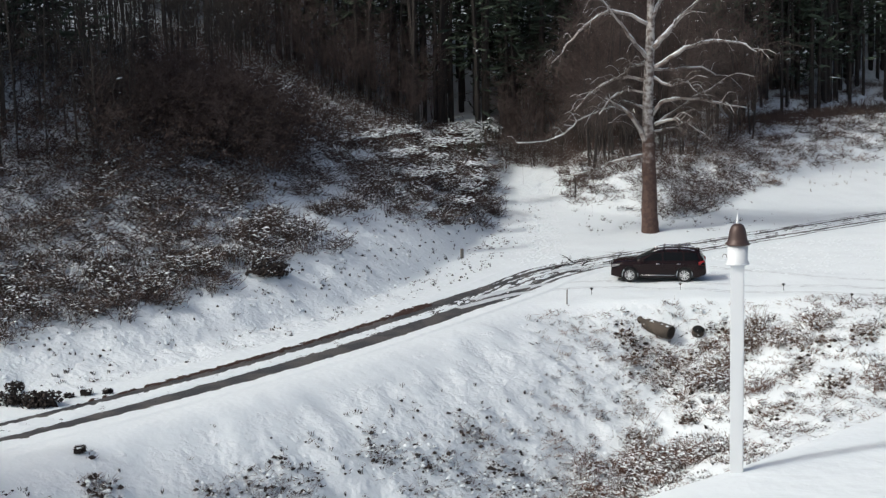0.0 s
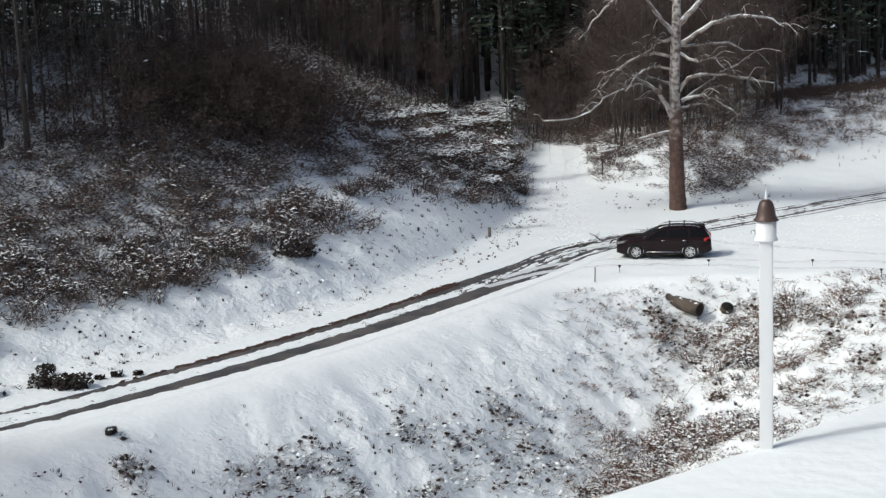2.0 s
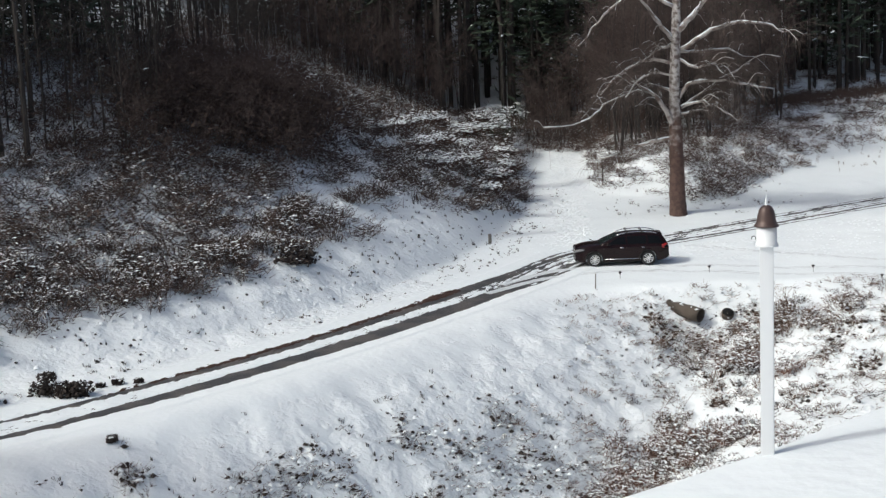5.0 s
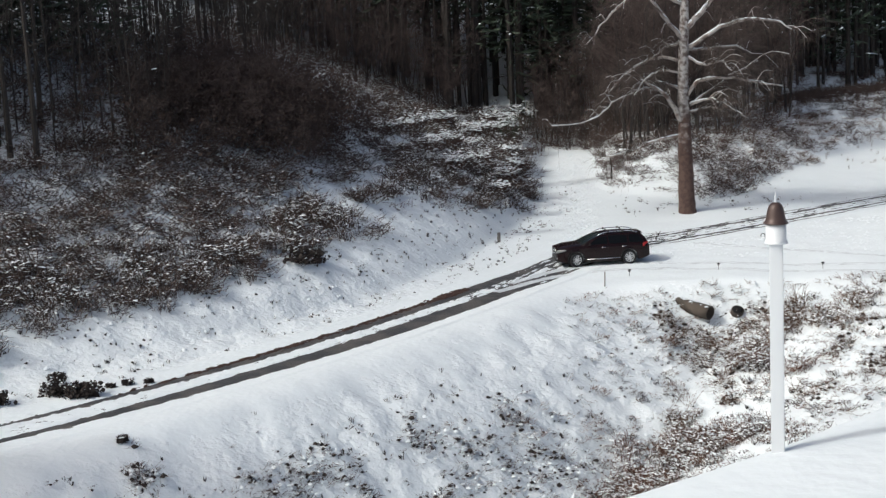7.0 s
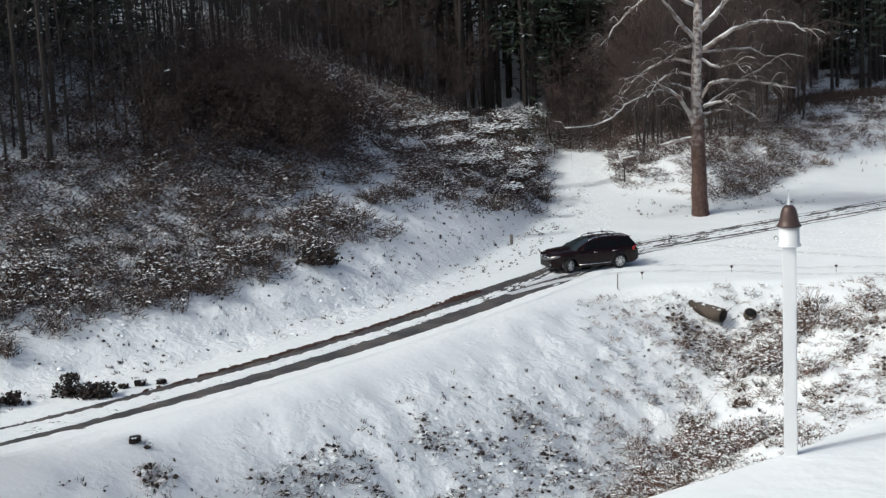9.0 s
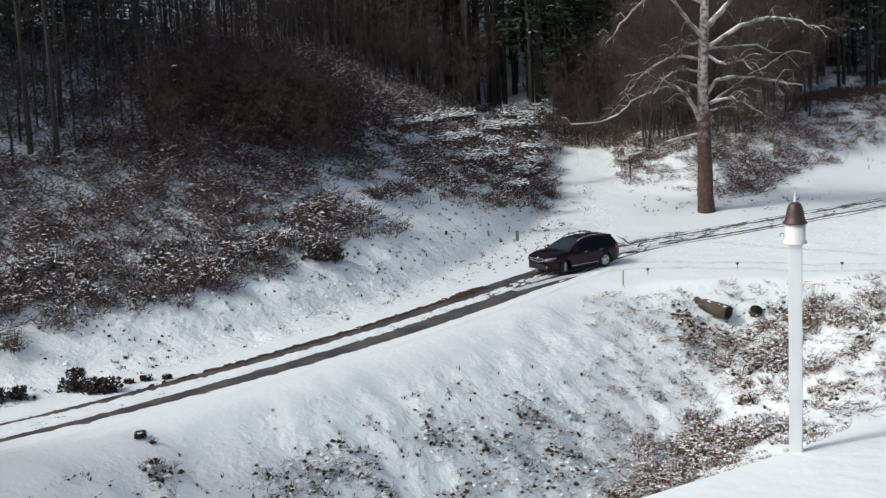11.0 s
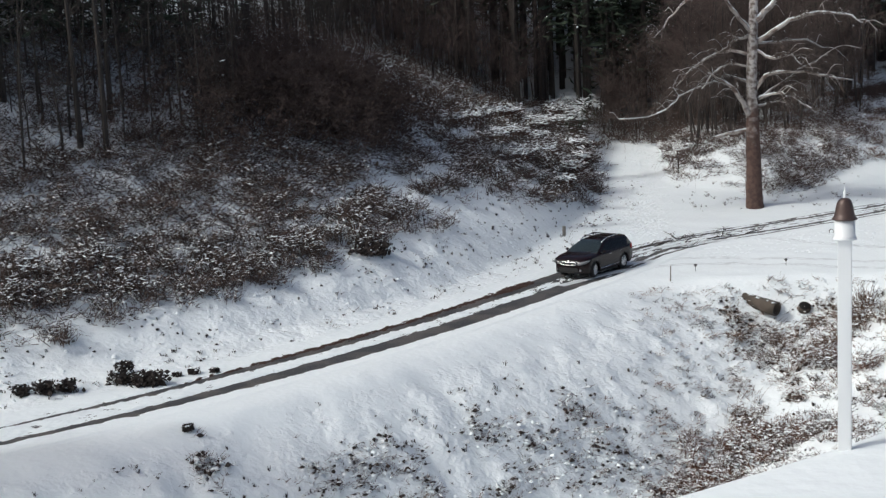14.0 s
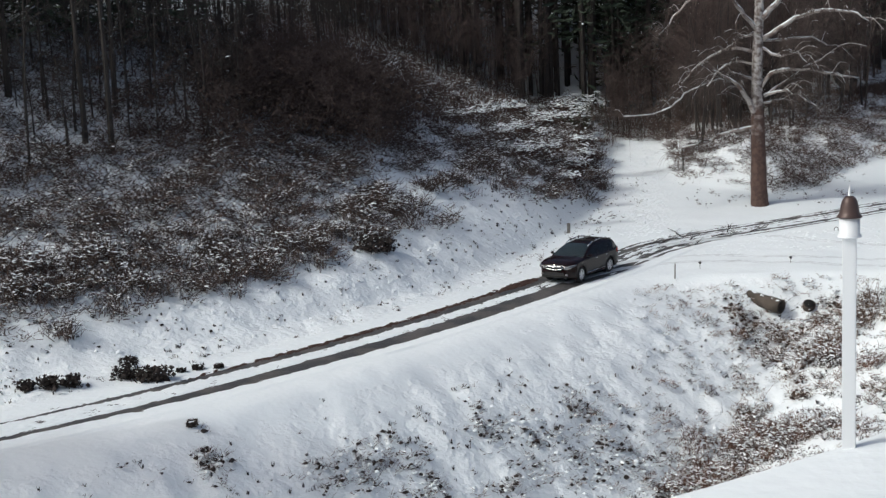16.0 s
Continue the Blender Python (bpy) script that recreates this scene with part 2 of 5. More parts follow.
        for k in range(1, sides - 1):
            f.append(((n - 1) * sides, (n - 1) * sides + k, (n - 1) * sides + k + 1))
            f.append((0, k + 1, k))
        self.add(v.reshape(-1, 3), f, mat)

    def mesh(self, name, mats, smooth=False):
        return fast_mesh(name, np.concatenate(self.v), np.concatenate(self.f), mats, np.concatenate(self.m), smooth)


def part(name, data, parent, label="", mat=None, smooth=True):
    """Links a bmesh or a mesh as one mesh object under a thing or a part."""
    if isinstance(data, bmesh.types.BMesh):
        me = bpy.data.meshes.new(name)
        bmesh.ops.recalc_face_normals(data, faces=data.faces)
        data.to_mesh(me)
        data.free()
        me.polygons.foreach_set("use_smooth", np.full(len(me.polygons), smooth, bool))
        data = me
    if mat:
        data.materials.append(mat)
    ob = new(name, data)
    ob.parent = parent
    return tagged(ob, label)


def empty(name, m, label, category, group="", kind=""):
    ob = new(name)
    ob.empty_display_size = 0.2
    ob.matrix_world = m
    return tagged(ob, label, category, group, kind)


def bm_box(sx, sy, sz, m=Matrix(), bevel=0.0, segs=2):
    bm = bmesh.new()
    bmesh.ops.create_cube(bm, size=1.0, matrix=m @ Matrix.Diagonal((sx, sy, sz, 1)))
    if bevel:
        bmesh.ops.bevel(bm, geom=bm.edges[:], offset=bevel, segments=segs, affect="EDGES")
    return bm


def bm_lathe(profile, sides=24, m=Matrix(), caps=True):
    """A body turned round z from (radius, height) pairs; without caps the profile closes on itself."""
    bm = bmesh.new()
    rings = []
    for r, z in profile:
        rings.append([bm.verts.new(m @ Vector((r * math.cos(a), r * math.sin(a), z))) for a in (2 * math.pi * k / sides for k in range(sides))])
    for a, b in zip(rings, rings[1:] + ([] if caps else rings[:1])):
        for k in range(sides):
            bm.faces.new((a[k], a[(k + 1) % sides], b[(k + 1) % sides], b[k]))
    if caps:
        bm.faces.new(rings[0][::-1])
        bm.faces.new(rings[-1])
    return bm

# ---- the lie of the land ----
ROAD = [(-95, -25), (-62, 5), (-40, 28.2), (-25.4, 42.1), (-15.35, 50.85), (-7.1, 60.25), (-1.9, 67.65), (2.5, 74.45), (6.5, 81.0), (14.7, 87.3), (28.3, 97.6), (48, 111), (80, 128), (140, 150)]
TOE_LEFT = [(-100, -14), (-66, 14), (-42, 33), (-18.3, 54.5), (-9.6, 63.5), (-4.0, 71.5), (0.6, 84), (3.4, 96.4), (4.7, 111), (6, 125), (9, 150), (20, 230)]
TOE_RIGHT = [(14, 230), (9.6, 140), (8.2, 114), (8.0, 101), (11.0, 98.2), (14.6, 96.0), (18.0, 99.6), (21.8, 105.0), (33, 114.5), (70, 133), (150, 160)]
RAVINE = [(11.4, 71.2), (9.3, 65.5), (7.05, 60.5), (2.4, 53), (-6, 43), (-20, 26), (-45, 0)]


def smooth_line(pts, steps=6):
    p = np.array(pts, float)
    p = np.vstack([2 * p[0] - p[1], p, 2 * p[-1] - p[-2]])
    out = []
    for i in range(1, len(p) - 2):
        for t in np.arange(steps) / steps:
            a, b, c, d = p[i - 1:i + 3]
            out.append(0.5 * (2 * b + (c - a) * t + (2 * a - 5 * b + 4 * c - d) * t * t + (3 * b - a - 3 * c + d) * t ** 3))
    out.append(p[-2])
    return np.array(out)


def side_of(x, y, line):
    """Signed distance to a line (positive on its left), and the way along it to the foot."""
    x, y = np.asarray(x, float), np.asarray(y, float)
    best = np.full(x.shape, 1e9)
    sign, along, run = np.ones(x.shape), np.zeros(x.shape), 0.0
    for (ax, ay), (bx, by) in zip(line, line[1:]):
        dx, dy = bx - ax, by - ay
        l2 = dx * dx + dy * dy
        t = np.clip(((x - ax) * dx + (y - ay) * dy) / l2, 0, 1)
        d = np.hypot(x - ax - t * dx, y - ay - t * dy)
        nearer = d < best - 1e-9
        best = np.where(nearer, d, best)
        sign = np.where(nearer, np.where(dx * (y - ay) - dy * (x - ax) >= 0, 1.0, -1.0), sign)
        along = np.where(nearer, run + t * math.sqrt(l2), along)
        run += math.sqrt(l2)
    return best * sign, along


ROAD_LINE, LEFT_LINE = smooth_line(ROAD), smooth_line(TOE_LEFT)
RIGHT_LINE, RAVINE_LINE = smooth_line(TOE_RIGHT), smooth_line(RAVINE)


def waves(x, y, size, seed, octaves=2):
    """Cheap smooth noise, about -1 to 1."""
    rng = np.random.default_rng(seed)
    out, amp = np.zeros(np.shape(x)), 1.0
    for o in range(octaves):
        for _ in range(5):
            a, ph = rng.uniform(0, 6.283, 2)
            k = 6.283 / size * rng.uniform(0.6, 1.5)
            out = out + amp * np.sin(k * (np.cos(a) * x + np.sin(a) * y) + ph + 1.3 * np.sin(0.7 * k * (np.sin(a) * x - np.cos(a) * y) + ph)) / 3.2
        amp, size = amp * 0.5, size * 0.47
    return out


def ss(a, b, v):
    t = np.clip((v - a) / (b - a), 0, 1)
    return t * t * (3 - 2 * t)


def land(x, y, rough=True):
    """Height of the snow-covered ground."""
    x, y = np.asarray(x, float), np.asarray(y, float)
    sl, _ = side_of(x, y, LEFT_LINE)
    sr, _ = side_of(x, y, RIGHT_LINE)
    rd, ra = side_of(x, y, ROAD_LINE)
    rv, rva = side_of(x, y, RAVINE_LINE)
    # hill to the left of the road and path
    s = np.maximum(sl, 0)
    verge = (1 - ss(68, 80, y)) * (1 - ss(-2, 3, x))
    hill = 0.47 * s + (0.75 - 0.5 * verge) * (1 - np.exp(-s / 2.2)) * ss(0, 1.2, s) + 0.5 * verge * ss(2.1, 5.2, rd)
    hill = np.where(hill > 24, 24 + (hill - 24) * 0.35, hill)
    # bank and field to the right of the path
    r = np.maximum(sr, 0)
    bank = 0.27 * r + 0.5 * ss(0, 4, r) - 0.9 * np.exp(-((r - 10.8) / 1.3) ** 2) * ss(12, 25, x)
    bank = np.where(bank > 16, 16 + (bank - 16) * 0.4, bank)
    field = 0.13 * np.clip(rd - 2.2, 0, 12) * ss(9, 22, x) * ss(80, 92, y)
    path = 0.07 * np.maximum(y - 92, 0) * ss(-2, 4, x) * (1 - ss(10, 16, x))
    back = 0.32 * np.maximum(y - 132, 0)
    z = hill + bank + field + path + np.minimum(back, 26)
    # ravine on the near side of the road
    near_side = -rd
    depth = 1.7 + 0.16 * np.clip(rva, 0, 22)
    w = np.abs(rv)
    cut = np.exp(-(w / 4.6) ** 2) * 0.55 + 0.45 * np.clip(1 - w / 8.5, 0, 1)
    fall = depth * cut * ss(1.9, 5.0, near_side) * (1 - ss(69.6, 71.8, y))
    fall = fall + 0.16 * np.clip(near_side - 3.0, 0, 11) * (1 - ss(57, 70, y))
    z = z - fall
    # hill below the house, from which the view is taken
    cy = 12.52 + 0.96 * 0.35 * np.log1p(np.exp(np.clip((x - 2.0) / 0.35, -30, 30))) - 0.75 * 0.3 * np.log1p(np.exp(np.clip((1.9 - x) / 0.3, -30, 30)))
    cy = np.maximum(cy, 4.0)
    cy = np.minimum(cy, 24)
    beyond = (y - cy) * 0.96
    lawn = 9.80 - np.where(beyond > 0, 0.455 * beyond * ss(-0.2, 1.6, beyond), 0)
    lawn = lawn - 0.25 * np.maximum(np.abs(x - 4) - 26, 0)
    k = 0.8
    m = np.maximum(z, lawn)
    z = m + k * np.log(np.exp((z - m) / k) + np.exp((lawn - m) / k))
    if rough:
        road_clear = ss(2.0, 3.4, np.abs(rd))
        on_lawn = ss(0.0, 4.0, beyond)
        wild = np.clip(ss(0.5, 4, s) + 0.8 * verge * ss(2.4, 3.4, rd) + ss(0.5, 5, r) + ss(2.5, 6.0, near_side) * (1 - ss(66, 72, y)), 0, 1)
        z = z + road_clear * on_lawn * (0.05 * waves(x, y, 6.0, 1) + 0.012 * waves(x, y, 0.9, 4) + wild * (0.11 * waves(x, y, 2.4, 2, 3) + 0.05 * waves(x, y, 0.85, 3)))
        # trodden snow on the path
        trod = np.exp(-((x - (5.9 + 0.05 * (y - 92))) / 1.1) ** 2) * ss(84, 90, y) * (1 - ss(120, 128, y))
        z = z + trod * 0.09 * waves(x, y, 0.75, 11)
    return z
# ---- end of the land ----


def axis(lo, hi, d0, d1, step, grow):
    core = list(np.arange(d0, d1 + step, step))
    a, s = core[0], step
    while a > lo:
        s *= grow
        a -= s
        core.insert(0, a)
    a, s = core[-1], step
    while a < hi:
        s *= grow
        a += s
        core.append(a)
    return np.array(core)


def build_ground():
    xs = axis(-1500, 1500, -26, 34, 0.29, 1.08)
    ys = axis(-1500, 1800, 40, 120, 0.29, 1.07)
    ys = np.concatenate([ys[ys < 8.5], np.arange(8.7, 22, 0.22), ys[ys > 22.1]])
    X, Y = np.meshgrid(xs, ys)
    Z = land(X, Y)
    rd, _ = side_of(X, Y, ROAD_LINE)
    Z = Z - 0.07 * (1 - ss(1.55, 2.15, np.abs(rd)))
    n, m = len(xs), len(ys)
    i = (np.arange(m - 1)[:, None] * n + np.arange(n - 1)[None]).ravel()
    quads = np.stack([i, i + 1, i + 1 + n, i + n], 1)
    # rough ground away from lane, field and lawn
    cx, cyy = X.ravel()[quads].mean(1), Y.ravel()[quads].mean(1)
    sl, sr = side_of(cx, cyy, LEFT_LINE)[0], side_of(cx, cyy, RIGHT_LINE)[0]
    off = -side_of(cx, cyy, ROAD_LINE)[0]
    edge = 0.9 * waves(cx, cyy, 2.5, 91) + np.random.default_rng(9).normal(size=len(cx)) * 0.3
    lumpy = (sl > 0.3 + edge) | ((off < -2.6 - 0.25 * edge) & (cx < 0) & (cyy < 74)) | (sr > 0.2 + edge) | ((off > 4.6 + edge) & (cyy > 22) & (cyy < 71.0 + 0.5 * edge))
    lumpy |= (np.abs(cx - (5.9 + 0.05 * (cyy - 92))) < 1.3 + 0.3 * edge) & (cyy > 86) & (cyy < 124)
    me = fast_mesh("ground", np.stack([X, Y, Z], -1).reshape(-1, 3), quads, [SNOW, SNOW_LUMPY], lumpy.astype(int), smooth=True)
    tagged(new("ground", me), "snow-covered hillsides and valley with lumpy drifts", "ground", kind="structure")


def ribbon(line, s0, s1, ds, w0, w1, dw):
    """Points of a strip along a line: x, y, way along and offset (left positive)."""
    seg = np.hypot(*np.diff(line, axis=0).T)
    run = np.concatenate([[0], np.cumsum(seg)])
    s = np.arange(s0, s1, ds)
    px, py = np.interp(s, run, line[:, 0]), np.interp(s, run, line[:, 1])
    tx, ty = np.gradient(px), np.gradient(py)
    k = np.ones(9) / 9
    tx[4:-4], ty[4:-4] = np.convolve(tx, k, "valid"), np.convolve(ty, k, "valid")
    l = np.hypot(tx, ty)
    tx, ty = tx / l, ty / l
    w = np.arange(w0, w1 + dw / 2, dw)
    return px[:, None] - ty[:, None] * w, py[:, None] + tx[:, None] * w, s[:, None] + 0 * w, w[None] + 0 * s[:, None]


def strip_mesh(name, X, Y, Z, mats, keep=None):
    m, n = X.shape
    i = (np.arange(m - 1)[:, None] * n + np.arange(n - 1)[None]).ravel()
    quads = np.stack([i, i + 1, i + 1 + n, i + n], 1)
    if keep is not None:
        quads = quads[keep[:-1, :-1].ravel() | keep[1:, 1:].ravel()]
    return fast_mesh(name, np.stack([X, Y, Z], -1).reshape(-1, 3), quads, mats, smooth=True)


RUN = np.concatenate([[0], np.cumsum(np.hypot(*np.diff(ROAD_LINE, axis=0).T))])


def way_to(x, y):
    return float(side_of(np.array([x]), np.array([y]), ROAD_LINE)[1][0])


def build_road():
    X, Y, S, W = ribbon(ROAD_LINE, 30, RUN[-1] - 40, 0.6, -1.9, 1.9, 0.38)
    Z = land(X, Y, False) - 0.03
    road = tagged(new("road", strip_mesh("road", X, Y, Z, [ASPHALT])), "narrow dark asphalt lane under thin snow", "road", kind="structure")
    # thin snow on the lane: wheels have worn two bands through it
    a, b = way_to(-24, 41) - 12, way_to(34, 102)
    fork = way_to(2.0, 73.5)
    X, Y, S, W = ribbon(ROAD_LINE, a, b, 0.11, -2.5, 2.5, 0.055)
    wob = 0.08 * waves(S, W * 0, 9.0, 21) + 0.02 * waves(S, W * 0, 2.1, 22)
    rag = (0.030 * waves(S, W * 6, 0.8, 23, 3) + 0.024 * waves(S * 4, W * 9, 1.1, 24, 2)) * (0.35 + 0.65 * ss(-1.1, -0.7, W))
    far = ss(fork - 4.0, fork + 4.0, S)
    # bands worn bare: lower (wide) and upper, fading to several thin ruts past the fork
    near = ss(a + 20, a + 36, S)
    grow = ss(a + 14, fork - 3, S)
    bend = ss(fork - 9, fork + 1, S)
    low = np.exp(-((W + 0.86 - 0.12 * bend + wob * 0.2) / (0.20 + 0.12 * near + 0.20 * grow * (1 - 0.3 * bend) + 0.02 * waves(S, W * 0, 6, 25))) ** 4)
    up = np.exp(-((W - 0.92 - 0.15 * bend + wob * 0.3) / (0.12 + 0.10 * near + 0.16 * grow + 0.03 * waves(S, W * 0, 5, 26))) ** 4)
    up, low = up * (0.30 + 0.70 * near), low * (0.5 + 0.5 * near)
    ruts = sum(np.exp(-((W - c + wob * k) / q) ** 2) for c, q, k in ((-1.35, 0.09, 1.0), (-0.78, 0.15, -0.6), (-0.2, 0.06, 1.2), (0.35, 0.07, 1.8), (0.82, 0.17, 0.7), (1.3, 0.08, -1.2)))
    patch = ss(-0.2, 0.5, waves(S, W * 3, 3.0, 27, 2))
    bare = (1 - far) * np.maximum(low, up) + far * np.clip(ruts, 0, 1) * (0.62 + 0.38 * patch)
    mid = ss(fork - 7, fork - 1, S) * (1 - ss(fork + 3, fork + 9, S)) * ss(-0.1, 0.6, waves(S * 0.6, W * 4, 1.5, 28)) * (np.abs(W) < 1.0)
    bare = np.clip(bare + 0.5 * mid, 0, 1)
    edge = ss(1.45, 2.3, np.abs(W))
    thick = 0.028 + 0.045 * edge + (0.02 * waves(S, W, 1.2, 29) + rag * 0.7) * (1 - 0.75 * ss(1.3, 1.7, np.abs(W)))
    Z = land(X, Y, False) - 0.03 + np.clip(thick - 0.16 * bare, -0.05, 0.2)
    lift = land(X, Y) - 0.012
    Z = Z * (1 - ss(2.2, 2.5, np.abs(W))) + lift * ss(2.2, 2.5, np.abs(W))
    sn = new("snow_cover", strip_mesh("snow_cover", X, Y, Z, [SNOW], keep=Z > land(X, Y, False) - 0.05))
    sn.parent = road
    tagged(sn, "thin snow worn through by wheels", kind="stuff")
    # red mud along the upper rut
    X, Y, S, W = ribbon(ROAD_LINE, way_to(-13, 54), way_to(0.5, 71.2), 0.12, 0.95, 1.75, 0.06)
    u = (S - S.min()) / (S.max() - S.min())
    h = 0.016 - 0.09 * np.abs((W - 1.20 - 0.12 * u) / 0.30) + 0.07 * np.exp(-((u - 0.93) / 0.07) ** 2) + 0.05 * waves(S, W * 3, 0.9, 31, 3) - 0.03 * (1 - ss(0, 0.3, u))
    Z = land(X, Y, False) + h
    mud = part("mud_verge", strip_mesh("mud_verge", X, Y, Z, [MUD], keep=h > -0.03), road, "red mud scraped up along the wheel rut")
    # rut to the turning place on the right
    ruts = [((31, 68.5), (20, 71.6), (13.5, 73.4), (8.5, 75.0), (4, 74.2), (0.5, 70.6)), ((31, 70.0), (21, 73.2), (14, 75.0), (8.5, 76.6), (4.4, 76.0), (1.2, 72.6)),
            ((30, 72.5), (19.5, 76.2), (15.2, 79.2), (10.8, 82.0), (5.5, 80.0))]
    soup = Soup()
    for j, line in enumerate(ruts):
        ln = smooth_line(line, 10)
        seg = np.hypot(*np.diff(ln, axis=0).T).sum()
        X, Y, S, W = ribbon(ln, 0, seg, 0.2, -0.26, 0.26, 0.065)
        prof = 0.02 * np.exp(-((np.abs(W) - 0.17) / 0.05) ** 2) - 0.004 + 0.014 * waves(S, W * 3, 1.0, 40 + j, 2)
        Z = land(X, Y) + np.where(np.abs(W) > 0.2, -0.012, prof)
        m, n = X.shape
        i = (np.arange(m - 1)[:, None] * n + np.arange(n - 1)[None]).ravel()
        soup.add(np.stack([X, Y, Z], -1).reshape(-1, 3), np.concatenate([np.stack([i, i + 1, i + 1 + n], 1), np.stack([i, i + 1 + n, i + n], 1)]), 0)
    tagged(new("tyre_tracks", soup.mesh("tyre_tracks", [SLUSH], True)), "shallow grey tyre tracks pressed into the snow", "tyre tracks", kind="stuff")


build_ground()
build_road()

# ---- lamp post on the lawn ----
def ground_z(x, y):
    return float(land(np.array([x]), np.array([y]))[0])


def build_post():
    x, y = 2.598, 13.45
    z = ground_z(x, y)
    post = empty("lamp_post", pose(x, y, z, 0, 0, -9), "white vinyl post with a brown bell-shaped cap on the snowy lawn", "lamp post")
    part("post", bm_box(0.117, 0.117, 2.10, pose(0, 0, 0.90), 0.008), post, "square white vinyl post", WHITE_PAINT, False)
    drum = part("drum", bm_lathe([(0.05, 1.900), (0.092, 1.900), (0.098, 1.915), (0.098, 1.925), (0.090, 1.930), (0.090, 2.085), (0.06, 2.085)], 32), post, "white cylindrical housing", WHITE_PAINT)
    part("rim", bm_lathe([(0.088, 1.898), (0.104, 1.900), (0.104, 1.912), (0.088, 1.914)], 32), drum, "raised lower rim", WHITE_PAINT)
    part("bell_cap", bm_lathe([(0.06, 2.075), (0.108, 2.075), (0.110, 2.082), (0.094, 2.100), (0.083, 2.130), (0.076, 2.175), (0.068, 2.210), (0.055, 2.240), (0.035, 2.258), (0.012, 2.264)], 32), post, "brown bell-shaped metal cap", BROWN_CAP)
    part("finial", bm_lathe([(0.012, 2.250), (0.016, 2.265), (0.010, 2.280), (0.013, 2.300), (0.007, 2.325), (0.004, 2.350), (0.001, 2.362)], 14), post, "small white pointed finial", WHITE_PAINT)
    hook = Soup()
    a = np.linspace(-0.5, 3.8, 9)
    hook.tube(np.stack([-0.112 - 0.018 * np.cos(a), 0 * a - 0.02, 1.972 + 0.02 * np.sin(a)], 1), np.full(9, 0.0035), 5)
    part("hook", hook.mesh("hook", [BLACK_PLASTIC], True), post, "small dark wire hook")


build_post()

# ---- the car ----
HALF = 2.34
AXLES = (1.40, -1.30)
WHEEL_R = 0.365


def body_line(x):
    """Half width, underside, belt side height and top height of the lower body at x (forward)."""
    u = abs(x) / HALF
    front = x > 0
    end = 0.0 if u < 0.72 else ((u - 0.72) / 0.28)
    half = 0.95 * (1 - (0.28 * end ** 2.0 if front else 0.15 * end ** 2.6))
    under = 0.24 + (0.10 if front else 0.16) * end ** 2
    if x > 1.0:
        t = (x - 1.0) / (HALF - 1.0)
        belt = 1.06 - 0.10 * t - 0.12 * t ** 5
        top = 1.13 - 0.10 * t - 0.15 * t ** 6
    elif x < -1.9:
        t = (-1.9 - x) / (HALF - 1.9)
        belt, top = 1.08 - 0.22 * t ** 4, 1.14 - 0.22 * t ** 4
    else:
        belt, top = 1.06 + 0.02 * (1 - x) / 2.9, 1.13
    return half, under, belt, top


def bm_body():
    xs = sorted(set(np.round(np.concatenate([np.linspace(-HALF, HALF, 79), [a + s * 0.43 for a in AXLES for s in (-1, 1)]]), 3)))
    bm, rings = bmesh.new(), []
    for x in xs:
        w, under, belt, top = body_line(x)
        floor_z = under
        for a in AXLES:
            d = abs(x - a)
            if d < 0.43:
                floor_z = max(floor_z, WHEEL_R + math.sqrt(0.43 ** 2 - d * d) * 1.0)
        mid = max(0.62, floor_z + 0.02)
        prof = [(0.0, floor_z), (w * 0.72, floor_z), (w * 0.965, floor_z), (w * 0.985, min(floor_z + 0.05, mid)), (w * 1.0, mid), (w * 0.995, max(0.80, mid + 0.01)),
                (w * 0.985, max(0.93, mid + 0.03)), (w * 0.955, belt), (w * 0.90, belt + 0.035), (w * 0.55, top), (0.0, top + 0.015)]
        ring = [bm.verts.new((x, y, z)) for y, z in prof] + [bm.verts.new((x, -y, z)) for y, z in prof[-2:0:-1]]
        rings.append(ring)
    for a, b in zip(rings, rings[1:]):
        for k in range(len(a)):
            j = (k + 1) % len(a)
            bm.faces.new((a[k], a[j], b[j], b[k]))
    bm.faces.new(rings[0])
    bm.faces.new(rings[-1][::-1])
    return bm


ROOF = [(1.12, 1.10), (0.86, 1.235), (0.58, 1.365), (0.30, 1.475), (0.06, 1.54), (-0.34, 1.59), (-0.80, 1.605), (-1.30, 1.592), (-1.70, 1.56), (-1.97, 1.51), (-2.08, 1.38), (-2.20, 1.23), (-2.27, 1.10)]


def cabin_at(x, z):
    """Half width of the cabin at a height."""
    t = min(max((z - 1.05) / 0.55, 0), 1)
    return 0.905 - 0.215 * t - 0.05 * t * t - (0.10 * ((-1.5 - x) / 0.75) ** 2 if x < -1.5 else 0)


def bm_cabin():
    bm, rings = bmesh.new(), []
    for x, z in ROOF:
        zs = [1.03 + (z - 0.05 - 1.03) * k / 4 for k in range(5)]
        prof = [(cabin_at(x, q), q) for q in zs] + [(cabin_at(x, z) * 0.93, z - 0.012), (cabin_at(x, z) * 0.6, z + 0.012), (0, z + 0.02)]
        rings.append([bm.verts.new((x, y, q)) for y, q in prof] + [bm.verts.new((x, -y, q)) for y, q in prof[-2::-1]])
    for a, b in zip(rings, rings[1:]):
        for k in range(len(a) - 1):
            bm.faces.new((a[k], a[k + 1], b[k + 1], b[k]))
    bm.faces.new(rings[0])
    bm.faces.new(rings[-1][::-1])
    return bm


def roof_z(x):
    r = ROOF[::-1]
    return float(np.interp(x, [p[0] for p in r], [p[1] for p in r]))


